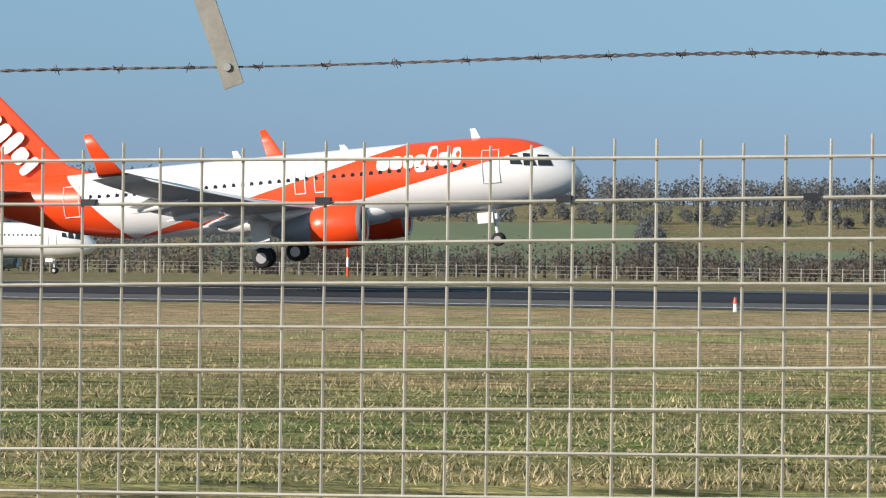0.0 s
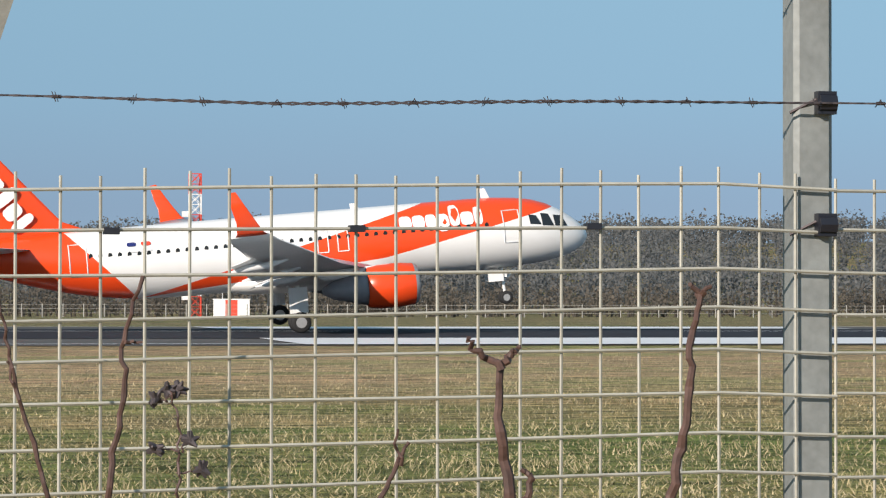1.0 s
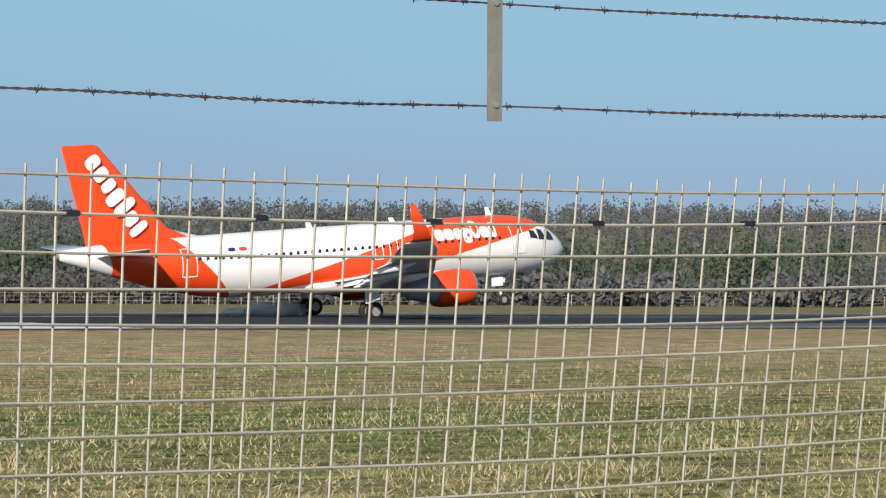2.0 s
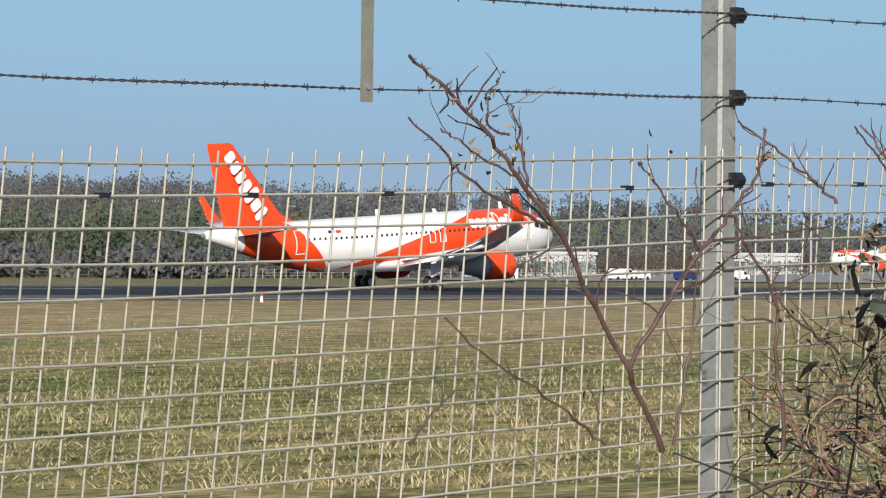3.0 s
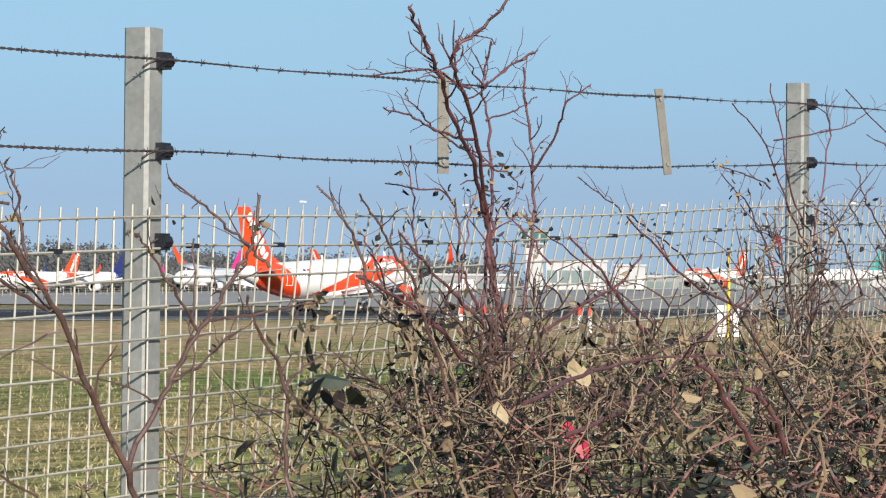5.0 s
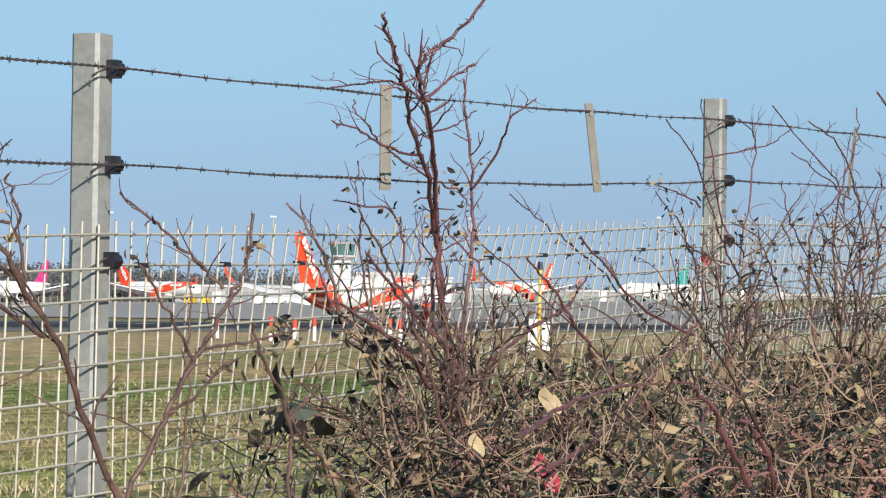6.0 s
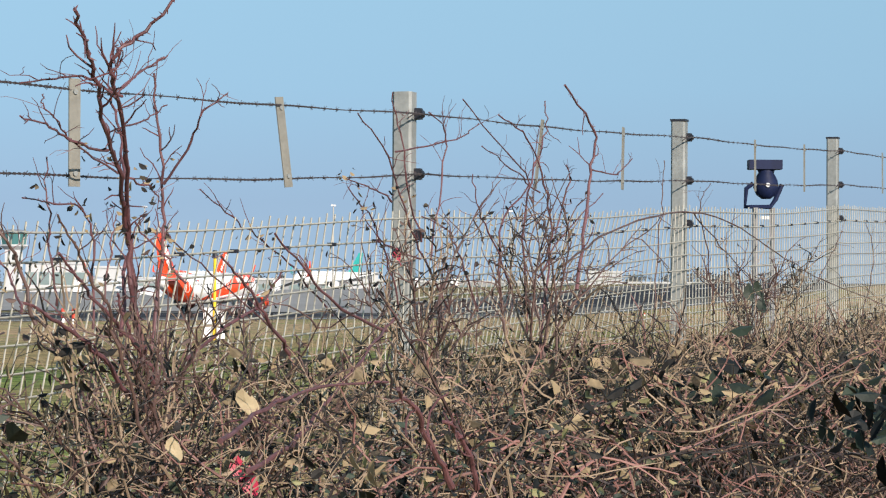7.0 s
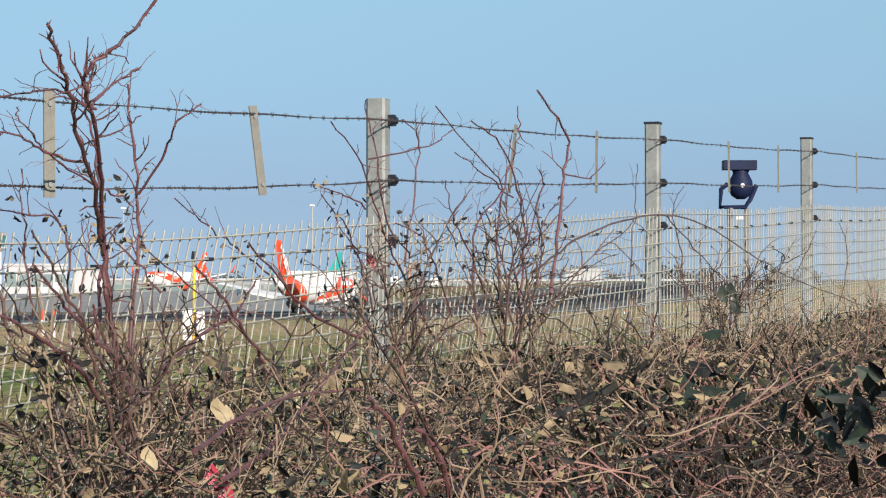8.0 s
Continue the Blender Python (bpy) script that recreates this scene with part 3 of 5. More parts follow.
        part("pylon", Build().loft([airfoil((5.0, side * 5.75, 2.95), (0.4, side * 5.75, 2.75), 0.22, Vector((0, 1, 0))), airfoil((4.4, side * 5.75, 2.4), (1.2, side * 5.75, 2.3), 0.22, Vector((0, 1, 0)))]), WHITE, p, "", True)
        # tailplane
        part("tailplane", Build().loft([airfoil((17.7 - 31.6, side * 0.5, 5.05), (17.7 - 35.3, side * 0.5, 4.98), 0.16), airfoil((17.7 - 34.4, side * 6.2, 5.62), (17.7 - 36.0, side * 6.2, 5.58), 0.07)]), LIGHTGREY, p, "pale grey tailplane", True)
    # fin
    Y = Vector((0, 1, 0))
    part("fin", Build().loft([airfoil((17.7 - s0, 0, z), (17.7 - s1, 0, z), t, Y) for s0, s1, z, t in ((27.1, 35.7, 5.2, 0.10), (28.7, 35.7, 5.95, 0.22), (30.0, 35.8, 6.5, 0.22), (32.2, 36.4, 9.1, 0.17), (34.5, 37.0, 11.8, 0.10), (34.8, 37.0, 11.95, 0.05))]), fin_mat, p, "orange fin" if marks else "coloured fin", True)
    part("tail_cone", Build().tube([(17.7 - 37.3, 0, 5.18), (17.7 - 37.75, 0, 5.24)], [0.24, 0.15], 10), DARKGREY, p, "dark exhaust at the tail end")
    for s, h in ((5.6, 0.55), (13.2, 0.3), (19.5, 0.5)):
        part("antenna", Build().loft([airfoil((17.7 - s, 0, 5.88), (17.7 - s - 0.5, 0, 5.88), 0.03, Y), airfoil((17.7 - s - 0.25, 0, 5.9 + h), (17.7 - s - 0.55, 0, 5.9 + h), 0.015, Y)]), WHITE, p)
    # landing gear
    def wheel(x, y, r, w, parent):
        prof = [(-w / 2, r * 0.55), (-w / 2, r * 0.86), (-w * 0.36, r * 0.97), (0, r), (w * 0.36, r * 0.97), (w / 2, r * 0.86), (w / 2, r * 0.55)]
        ty = part("wheel", Build().loft([[(x + b * math.cos(2 * math.pi * j / 24), y + a, r + b * math.sin(2 * math.pi * j / 24)) for j in range(24)] for a, b in prof]), TYRE, parent, "black tyre", True)
        part("rim", Build().loft([[(x + b * math.cos(2 * math.pi * j / 14), y + a, r + b * math.sin(2 * math.pi * j / 14)) for j in range(14)] for a, b in ((-w / 2 - 0.012, r * 0.50), (-w / 2 - 0.012, r * 0.52), (w / 2 + 0.012, r * 0.52), (w / 2 + 0.012, r * 0.5))]), RIM, ty, "pale wheel hub")
    for side in (-1, 1):
        g = part("main_gear", Build().tube([(0.0, side * 3.75, 2.6), (0, side * 3.78, 1.3), (0, side * 3.8, 0.58)], [0.17, 0.15, 0.12], 10).tube([(0, side * 3.3, 0.58), (0, side * 4.3, 0.58)], 0.09, 8).tube([(0.1, side * 3.75, 1.5), (-0.3, side * 2.2, 2.5)], 0.07, 6), WHITE, p, "white undercarriage leg")
        for dy in (-0.46, 0.46):
            wheel(0, side * 3.8 + dy, 0.58, 0.40, g)
        part("gear_door", Build().box(-0.55, side * 4.12 - 0.03, 1.1, 0.5, side * 4.12 + 0.03, 2.5), WHITE, g)
    g = part("nose_gear", Build().tube([(12.45, 0, 2.3), (12.62, 0, 0.38)], [0.11, 0.08], 8).tube([(12.6, -0.3, 0.38), (12.6, 0.3, 0.38)], 0.06, 6).tube([(12.5, 0, 1.2), (13.4, 0, 2.1)], 0.05, 6).box(12.55, -0.35, 1.55, 12.72, 0.35, 1.85), WHITE, p, "white nose undercarriage")
    for dy in (-0.25, 0.25):
        wheel(12.62, dy, 0.38, 0.22, g)
    for side in (-1, 1):
        part("nose_gear_door", Build().box(11.6, side * 0.42 - 0.02, 1.35, 12.5, side * 0.42 + 0.02, 1.95), WHITE, p)
    # airline mark as plain rounded shapes, registration as plain bars
    if marks:
        rng = random.Random(4)

        def blob(pt, w, h, name, parent, material):
            gb = Build()
            ring = []
            for j in range(14):
                a = 2 * math.pi * j / 14
                ca, sa = math.cos(a), math.sin(a)
                ring.append((abs(ca) ** 0.6 * math.copysign(w / 2, ca), abs(sa) ** 0.6 * math.copysign(h / 2, sa)))
            gb.loft([[pt(a, b, 0.0) for a, b in ring], [pt(a, b, 0.02) for a, b in ring]])
            return part(name, gb, material, parent, "white rounded shape of the airline's mark")
        sizes = [(0.72, 0.74, 0), (0.72, 0.74, 0), (0.62, 0.74, 0), (0.70, 0.98, -0.14), (0.60, 1.15, 0.2), (0.74, 0.74, 0), (0.5, 0.98, 0.1)]
        for side in (-1, 1):
            s = 5.75 if side == 1 else 11.35
            for w, h, dz in sizes:
                s += (w / 2 + 0.04) * side
                blob(lambda a, b, o, s=s, dz=dz: skin(s - a, 4.90 + dz + b, side, 0.03 + o), w, h, "logo_shape", p, WHITE)
                s += (w / 2) * side
            d = Vector((-0.545, 0, -0.84)) if side == -1 else Vector((0.545, 0, 0.84))
            start = Vector((17.7 - 35.35, side * 0.30, 11.25)) if side == -1 else Vector((17.7 - 32.2, side * 0.30, 6.1))
            run = Vector((0.56, 0, -0.83)) if side == -1 else Vector((-0.56, 0, 0.83))
            nrm = Vector((run.z, 0, -run.x)) * -1
            q = 0.0
            for w, h, dz in sizes:
                w, h = w * 1.26, h * 1.75
                q += w / 2 + 0.02
                c = start + run * q + nrm * dz * 0.5
                blob(lambda a, b, o, c=c, side=side: Vector((c + run * a + nrm * b)) + Vector((0, side * o, 0)), w * 0.86, h * 0.82, "logo_shape", p, WHITE)
                q += w / 2
            for i, (w, mt) in enumerate(((0.5, NAVY), (0.55, RED))):
                blob(lambda a, b, o, i=i: skin(26.4 - i * 0.8 - a, 4.98 + b, side, 0.02 + o), w, 0.22, "flag_bar", p, mt)["label"] = "small coloured bar"
            blob(lambda a, b, o: skin(26.0 - a, 4.62 + b, side, 0.02 + o), 1.5, 0.16, "registration_bar", p, LIGHTGREY)["label"] = "plain grey bar for the registration"
    return p


LIV_ORANGE = livery_material("white_and_orange_paint", ORANGE, ORANGE)
LIV_NAVY = livery_material("white_and_navy_paint", None, (0.02, 0.03, 0.15))
LIV_TEAL = livery_material("white_and_teal_paint", None, None)
plane = airliner("white and orange airliner landing nose-high on the runway", LIV_ORANGE, ORANGE_PLAIN, ORANGE_PLAIN, ORANGE_PLAIN, True, "")


def at_az(az, dist):
    a = radians(az)
    x, y = -1.2 + dist * math.sin(a), -3.2 + dist * math.cos(a)
    return x, y, base_height(x, y)


def park(src, az, dist, heading, label):
    x, y, z = at_az(az, dist)
    o = copy_thing(src, pose(x, y, z + 0.02, 0, 0, heading))
    o["label"] = label
    o["group"] = "parked airliners"
    return o


park(plane, 54.0, 780, 178, "parked white and orange airliner on the apron")
park(plane, 60.2, 820, 250, "parked white and orange airliner, tail towards the runway")
park(plane, 67.3, 860, 172, "parked white and orange airliner beside the terminal")
navy = airliner("parked white airliner with a navy tail", LIV_NAVY, NAVY, WHITE, NAVY, False, "parked airliners")
navy.matrix_world = pose(*at_az(55.0, 800), 0, 0, 180)
park(navy, -18.85, 345, 0, "white airliner with a navy tail waiting beyond the runway")
pink = airliner("parked white airliner with a magenta tail", LIV_TEAL, PINK, WHITE, PINK, False, "parked airliners")
pink.matrix_world = pose(*at_az(57.35, 800), 0, 0, 182)
teal = airliner("parked white airliner with a teal tail", LIV_TEAL, TEAL, WHITE, TEAL, False, "parked airliners")
teal.matrix_world = pose(*at_az(69.9, 900), 0, 0, 165)


# ---- apron, terminal, tower ----
def apron():
    g = Build()
    n, m = 40, 16
    for i in range(n + 1):
        for j in range(m + 1):
            x, y, z = at_az(44.5 + i * 0.67, 470 + j * 32)
            g.v.append(Vector((x, y, z + 0.15)))
    for i in range(n):
        for j in range(m):
            k = i * (m + 1) + j
            g.f.append((k, k + 1, k + m + 2, k + m + 1))
    solid("apron", g, CONCRETE, "pale concrete aircraft apron", "apron", "structure")


apron()


def block(name, az0, az1, d, h, depth, material, label, windows=0, roof=None):
    """A building facing the runway between two bearings."""
    x0, y0, z0 = at_az(az0, d)
    x1, y1, z1 = at_az(az1, d)
    w = math.hypot(x1 - x0, y1 - y0)
    p = thing(name, label, "building", pose(x0, y0, min(z0, z1) - 0.2, 0, 0, math.degrees(math.atan2(y1 - y0, x1 - x0))))
    part("wall", Build().box(0, 0, 0, w, depth, h), material, p)
    part("roof", Build().box(-0.4, -0.4, h, w + 0.4, depth + 0.4, h + 0.7), WALLW, p, "flat pale roof edge")
    for i in range(windows):
        a = w * (i + 0.5) / windows
        part("window", Build().box(a - 0.42 * w / windows, -0.08, h * 0.30, a + 0.42 * w / windows, 0.05, h * 0.72), PALEGLASS, p)
    return p


block("terminal", 60.5, 63.4, 960, 5.8, 30, WALLG, "long grey terminal building", 16)
block("terminal", 65.3, 71.0, 1000, 5.2, 30, WALLG, "low pale terminal building behind parked airliners", 9)
block("terminal", 71.2, 77.5, 1050, 3.6, 30, WALLG, "low pale pier building", 7)
block("office_block", 64.0, 65.2, 905, 9.2, 16, WALLW, "white office block under the control tower", 5)
block("shed", 45.2, 48.6, 640, 5.4, 12, WALLW, "long pale low shed by the apron", 8)
block("shed", 50.5, 52.6, 700, 5.0, 12, WALLW, "long pale low shed by the apron", 6)


def control_tower():
    x, y, z = at_az(63.77, 900)
    p = thing("control_tower", "white air traffic control tower with a glazed cab", "tower", pose(x, y, z, 0, 0, -63.8))
    part("shaft", Build().box(-2.7, -2.7, 0, 2.7, 2.7, 13.2), WALLW, p)
    def oct_ring(r, h): return [(r * math.cos(math.pi * (j + 0.5) / 4), r * math.sin(math.pi * (j + 0.5) / 4), h) for j in range(8)]
    part("gallery", Build().loft([oct_ring(3.0, 13.2), oct_ring(4.6, 14.3), oct_ring(4.6, 14.8)]), WALLW, p)
    cab = part("cab", Build().loft([oct_ring(3.9, 14.8), oct_ring(4.5, 18.2)]), CABGLASS, p, "teal glazed cab")
    for j in range(8):
        a = math.pi * (j + 0.5) / 4
        part("mullion", Build().tube([(3.95 * math.cos(a), 3.95 * math.sin(a), 14.8), (4.55 * math.cos(a), 4.55 * math.sin(a), 18.2)], 0.16, 5), WALLW, cab)
    part("roof", Build().loft([oct_ring(4.9, 18.2), oct_ring(4.9, 18.9), oct_ring(2.0, 19.4)]), WALLG, p)
    for dx, h in ((-2, 2.6), (1.5, 3.4)):
        part("aerial", Build().tube([(dx, 0, 19), (dx, 0, 19 + h)], 0.12, 5), WALLG, p)


control_tower()
block("office_block", 65.35, 65.95, 930, 8.0, 14, WALLW, "plain white plant block beside the control tower", 0)
block("terminal", 70.3, 70.9, 940, 5.5, 14, WALLW, "white box-shaped building on the apron", 0)
block("terminal", 75.0, 75.7, 930, 4.5, 12, WALLW, "white box-shaped building at the apron's end", 0)


def van(az, d, heading, paint, long, high, label):
    """A ground service vehicle: body, cab glass and wheels."""
    x, y, z = at_az(az, d)
    p = thing("service_vehicle", label, "vehicle", pose(x, y, z + 0.06, 0, 0, heading), "apron vehicles")
    prof = [(0, 0.35), (long, 0.35), (long, high * 0.55), (long - 0.5, high * 0.62), (long - 1.2, high), (0.05, high)]
    part("body", Build().loft([[(a, b, c) for a, c in prof] for b in (-0.98, 0.98)]), paint, p)
    part("cab_window", Build().loft([[(long - 1.75, b, high * 0.62), (long - 0.62, b, high * 0.62), (long - 1.25, b, high * 0.93), (long - 1.75, b, high * 0.93)] for b in (-1.0, 1.0)]), GLASS, p, "dark cab window")
    for a in (0.85, long - 0.95):
        for b in (-0.85, 0.85):
            part("wheel", Build().tube([(a, b - 0.14, 0.36), (a, b + 0.14, 0.36)], 0.36, 12), TYRE, p)


for az, d, heading, paint, long, high, label in (
        (60.75, 745, 20, YELLOW, 7.5, 2.3, "yellow baggage vehicle on the apron"), (61.05, 750, 20, YELLOW, 6.0, 2.2, "yellow baggage vehicle on the apron"),
        (61.4, 740, 200, WHITE, 9.0, 3.2, "white service lorry on the apron"), (62.1, 735, 10, WHITE, 6.0, 2.4, "white service van on the apron"),
        (62.55, 745, 190, WHITE, 10.0, 3.3, "white service lorry on the apron"), (63.1, 740, 20, WHITE, 5.5, 2.2, "white service van on the apron"),
        (48.9, 520, 0, WHITE, 5.5, 2.1, "white service van on the apron"), (49.6, 530, 180, WHITE, 5.0, 1.7, "white car on the apron"),
        (50.2, 525, 0, NAVY, 4.6, 1.6, "dark blue car on the apron"), (51.2, 530, 0, WHITE, 5.0, 1.8, "white car on the apron"),
        (65.0, 760, 20, WHITE, 9.5, 3.3, "white service lorry on the apron"), (65.9, 765, 200, WHITE, 12.0, 3.5, "white coach on the apron"),
        (68.9, 790, 20, WHITE, 10.0, 3.0, "white coach on the apron"), (71.6, 800, 200, WHITE, 8.0, 3.0, "white service lorry on the apron"),
        (72.4, 810, 20, WHITE, 6.0, 2.4, "white service van on the apron")):
    van(az, d, heading, paint, long, high, label)
for az, d, h in ((50.9, 700, 22), (52.8, 690, 22), (56.2, 720, 22), (59.2, 760, 24), (62.4, 800, 24), (66.3, 820, 24), (70.0, 820, 24), (73.5, 840, 22)):
    x, y, z = at_az(az, d)
    p = thing("floodlight_mast", "tall grey apron floodlight mast", "mast", pose(x, y, z), "floodlight masts")
    part("pole", Build().tube([(0, 0, 0), (0, 0, h)], [0.3, 0.15], 8), PALEFENCE, p)
    part("lamp_head", Build().box(-1.2, -0.3, h - 0.5, 1.2, 0.3, h), LIGHTGREY, p)


def lattice_mast():
    x, y, z = at_az(8.05, 425)
    p = thing("lattice_mast", "red and white lattice radio mast", "mast", pose(x, y, z))
    H, w, secs = 20.9, 0.80, 7
    for k in range(secs):
        z0, z1 = H * k / secs, H * (k + 1) / secs
        g = Build()
        for a, b in ((-w, -w), (w, -w), (w, w), (-w, w)):
            g.tube([(a, b, z0), (a, b, z1)], 0.09, 5)
        for m in range(2):
            q0, q1 = z0 + (z1 - z0) * m / 2, z0 + (z1 - z0) * (m + 1) / 2
            for (a, b), (c, d) in (((-w, -w), (w, -w)), ((w, -w), (w, w)), ((w, w), (-w, w)), ((-w, w), (-w, -w))):
                g.tube([(a, b, q0), (c, d, q1)], 0.05, 4).tube([(c, d, q0), (a, b, q1)], 0.05, 4).tube([(a, b, q1), (c, d, q1)], 0.05, 4)
        part("lattice_section", g, RED if k % 2 == 0 else WHITE, p)
    for dz in (8.2, 14.6, 2.5):
        part("dish", Build().box(-1.9, -0.4, dz, -0.9, 0.4, dz + 0.8), WHITE, p, "white equipment box")


lattice_mast()


def hut(az, d, w, h):
    x, y, z = at_az(az, d)
    p = thing("equipment_hut", "small red and white chequered equipment hut", "hut", pose(x, y, z, 0, 0, -az), "equipment huts")
    for i in range(3):
        part("wall_panel", Build().box(-w / 2 + w * i / 3, -1.2, 0, -w / 2 + w * (i + 1) / 3, 1.2, h), RED if i == 1 else WHITE, p)
    part("roof", Build().box(-w / 2 - 0.1, -1.3, h, w / 2 + 0.1, 1.3, h + 0.15), WHITE, p)
    part("aerial", Build().tube([(-w * 0.25, 0, h), (-w * 0.25, 0, h + 6)], 0.05, 5), WHITE, p)


hut(8.77, 420, 5.2, 2.5)
hut(46.8, 560, 5.2, 1.9)


def windsock():
    x, y, z = at_az(22.4, 430)
    p = thing("windsock", "orange windsock on a pole", "windsock", pose(x, y, z, 0, 0, -24))
    part("pole", Build().tube([(0, 0, 0), (0, 0, 7.2)], 0.14, 6), RED, p)
    part("sock", Build().tube([(0.0, 0, 7.0), (-1.2, 0, 6.0), (-2.6, 0, 4.2)], [0.62, 0.5, 0.26], 10), ORANGE_PLAIN, p, "drooping orange fabric sock")


windsock()
for az, d in ((-11.1, 400),):
    x, y, z = at_az(az, d)
    p = thing("marker_pole", "slim orange and white marker pole", "pole", pose(x, y, z), "marker poles")
    for i in range(3):
        part("pole_section", Build().tube([(0, 0, i * 1.3), (0, 0, i * 1.3 + 1.3)], 0.2, 6), ORANGE_PLAIN if i % 2 == 0 else WHITE, p)


def marker_light(x, y, kind):
    """A frangible runway edge light or red board at the turf's edge."""
    z = base_height(x, y)
    p = thing("edge_marker", "small red and white edge marker on the grass", "marker", pose(x, y, z), "edge markers")
    part("stake", Build().tube([(0, 0, 0), (0, 0, 0.35)], [0.10, 0.07], 8), WHITE, p)
    part("head", Build().tube([(0, 0, 0.35), (0, 0, 0.62)], [0.11, 0.05], 8), RED, p, "red marker head")


for x in range(-130, 460, 60):
    marker_light(x + 121, 121 - 0.021 * x, 0)
for az, d in ((62.23, 190), (62.68, 172), (63.09, 192), (64.56, 182), (64.75, 168), (61.2, 205)):
    x, y, z = at_az(az, d)
    p = thing("marker_post", "white marker post with a red top", "post", pose(x, y, z), "marker posts")
    part("stake", Build().tube([(0, 0, 0), (0, 0, 0.95)], 0.12, 8), WHITE, p)
    part("red_top", Build().tube([(0, 0, 0.95), (0, 0, 1.55)], 0.13, 8), RED, p)


def cabinet_pole():
    x, y, z = at_az(67.45, 150)
    p = thing("signal_pole", "yellow pole with white control cabinets", "pole", pose(x, y, z, 0, 0, -68))
    part("pole", Build().tube([(0, 0, 0), (0, 0, 4.2)], 0.08, 8), YELLOW, p)
    for dx, w, h in ((-0.34, 0.46, 1.65), (0.33, 0.42, 1.5)):
        part("cabinet", Build().box(dx - w / 2, -0.3, 0.05, dx + w / 2, 0.3, h), WHITE, p, "white control cabinet")
    part("lamp", Build().tube([(0, 0, 4.2), (0, 0, 4.6)], [0.16, 0.11], 8), BLACK, p)


cabinet_pole()


def camera_tower():
    """A dark pan-and-tilt security camera on a slim lattice pole beside the fence."""
    p = thing("security_camera", "dark blue pan-and-tilt security camera on a lattice pole", "camera", pose(12.55, 0.46, 0, 0, 0, -72))
    g = Build()
    for a, b in ((-0.05, -0.05), (0.05, -0.05), (0.05, 0.05), (-0.05, 0.05)):
        g.tube([(a * 0.8, b * 0.8, 0), (a * 0.8, b * 0.8, 2.22)], 0.0095, 6)
    for i in range(14):
        z = 0.15 * i
        g.tube([(-0.04, -0.04, z), (0.04, -0.04, z)], 0.007, 4).tube([(-0.04, -0.04, z), (0.04, -0.04, z + 0.15)], 0.006, 4).tube([(0.04, -0.04, z), (0.04, 0.04, z + 0.15)], 0.006, 4)
    part("lattice_pole", g, DARKGREY, p)
    part("label_plate", Build().box(-0.02, -0.054, 2.165, 0.02, -0.05, 2.180), LIGHTGREY, p, "small white plate")
    part("yoke", Build().tube([(-0.05, 0, 2.335), (-0.082, 0, 2.31), (-0.088, 0, 2.225), (0.03, 0, 2.225), (0.055, 0, 2.26), (0.085, 0, 2.33)], 0.011, 8), NAVYBLACK, p)
    part("camera_head", Build().loft([[(0.01 + r * math.cos(2 * math.pi * j / 14), r * math.sin(2 * math.pi * j / 14), z) for j in range(14)] for z, r in ((2.262, 0.02), (2.28, 0.046), (2.315, 0.060), (2.35, 0.054), (2.385, 0.036), (2.405, 0.045))]), NAVYBLACK, p, "", True)
    # the lens's glint is painted: light grey instead of dark glass
    part("lens", Build().tube([(0.012, -0.05, 2.325), (0.012, -0.066, 2.325)], [0.012, 0.010], 12), LIGHTGREY, p, "round lens, light grey for its glint")
    part("lamp_housing", Build().box(-0.074, -0.05, 2.400, 0.082, 0.05, 2.444), NAVYBLACK, p, "dark lamp housing")


NAVYBLACK = mat("dark_navy_plastic", (0.007, 0.013, 0.045), 0.6, 0, 0.3, 12, spec=0.2)
camera_tower()


# ---- far boundary fence ----
def far_fence():
    p = thing("boundary_fence", "long pale post-and-wire boundary fence", "fence", None)
    me = Build().tube([(0, 0, 0), (0, 0, 1.9)], 0.075, 5).mesh("post", PALEFENCE)
    for i in range(300):
        x = -130 + i * 2.9
        y = 408 - 0.02 * x
        o = part("post", me, None, p)
        o.location = (x, y, base_height(x, y))
    for h in (0.6, 1.2, 1.75):
        part("rail", Build().tube([(x, 408 - 0.02 * x, base_height(x, 408) + h) for x in range(-130, 741, 15)], 0.025, 4), PALEFENCE, p)


far_fence()


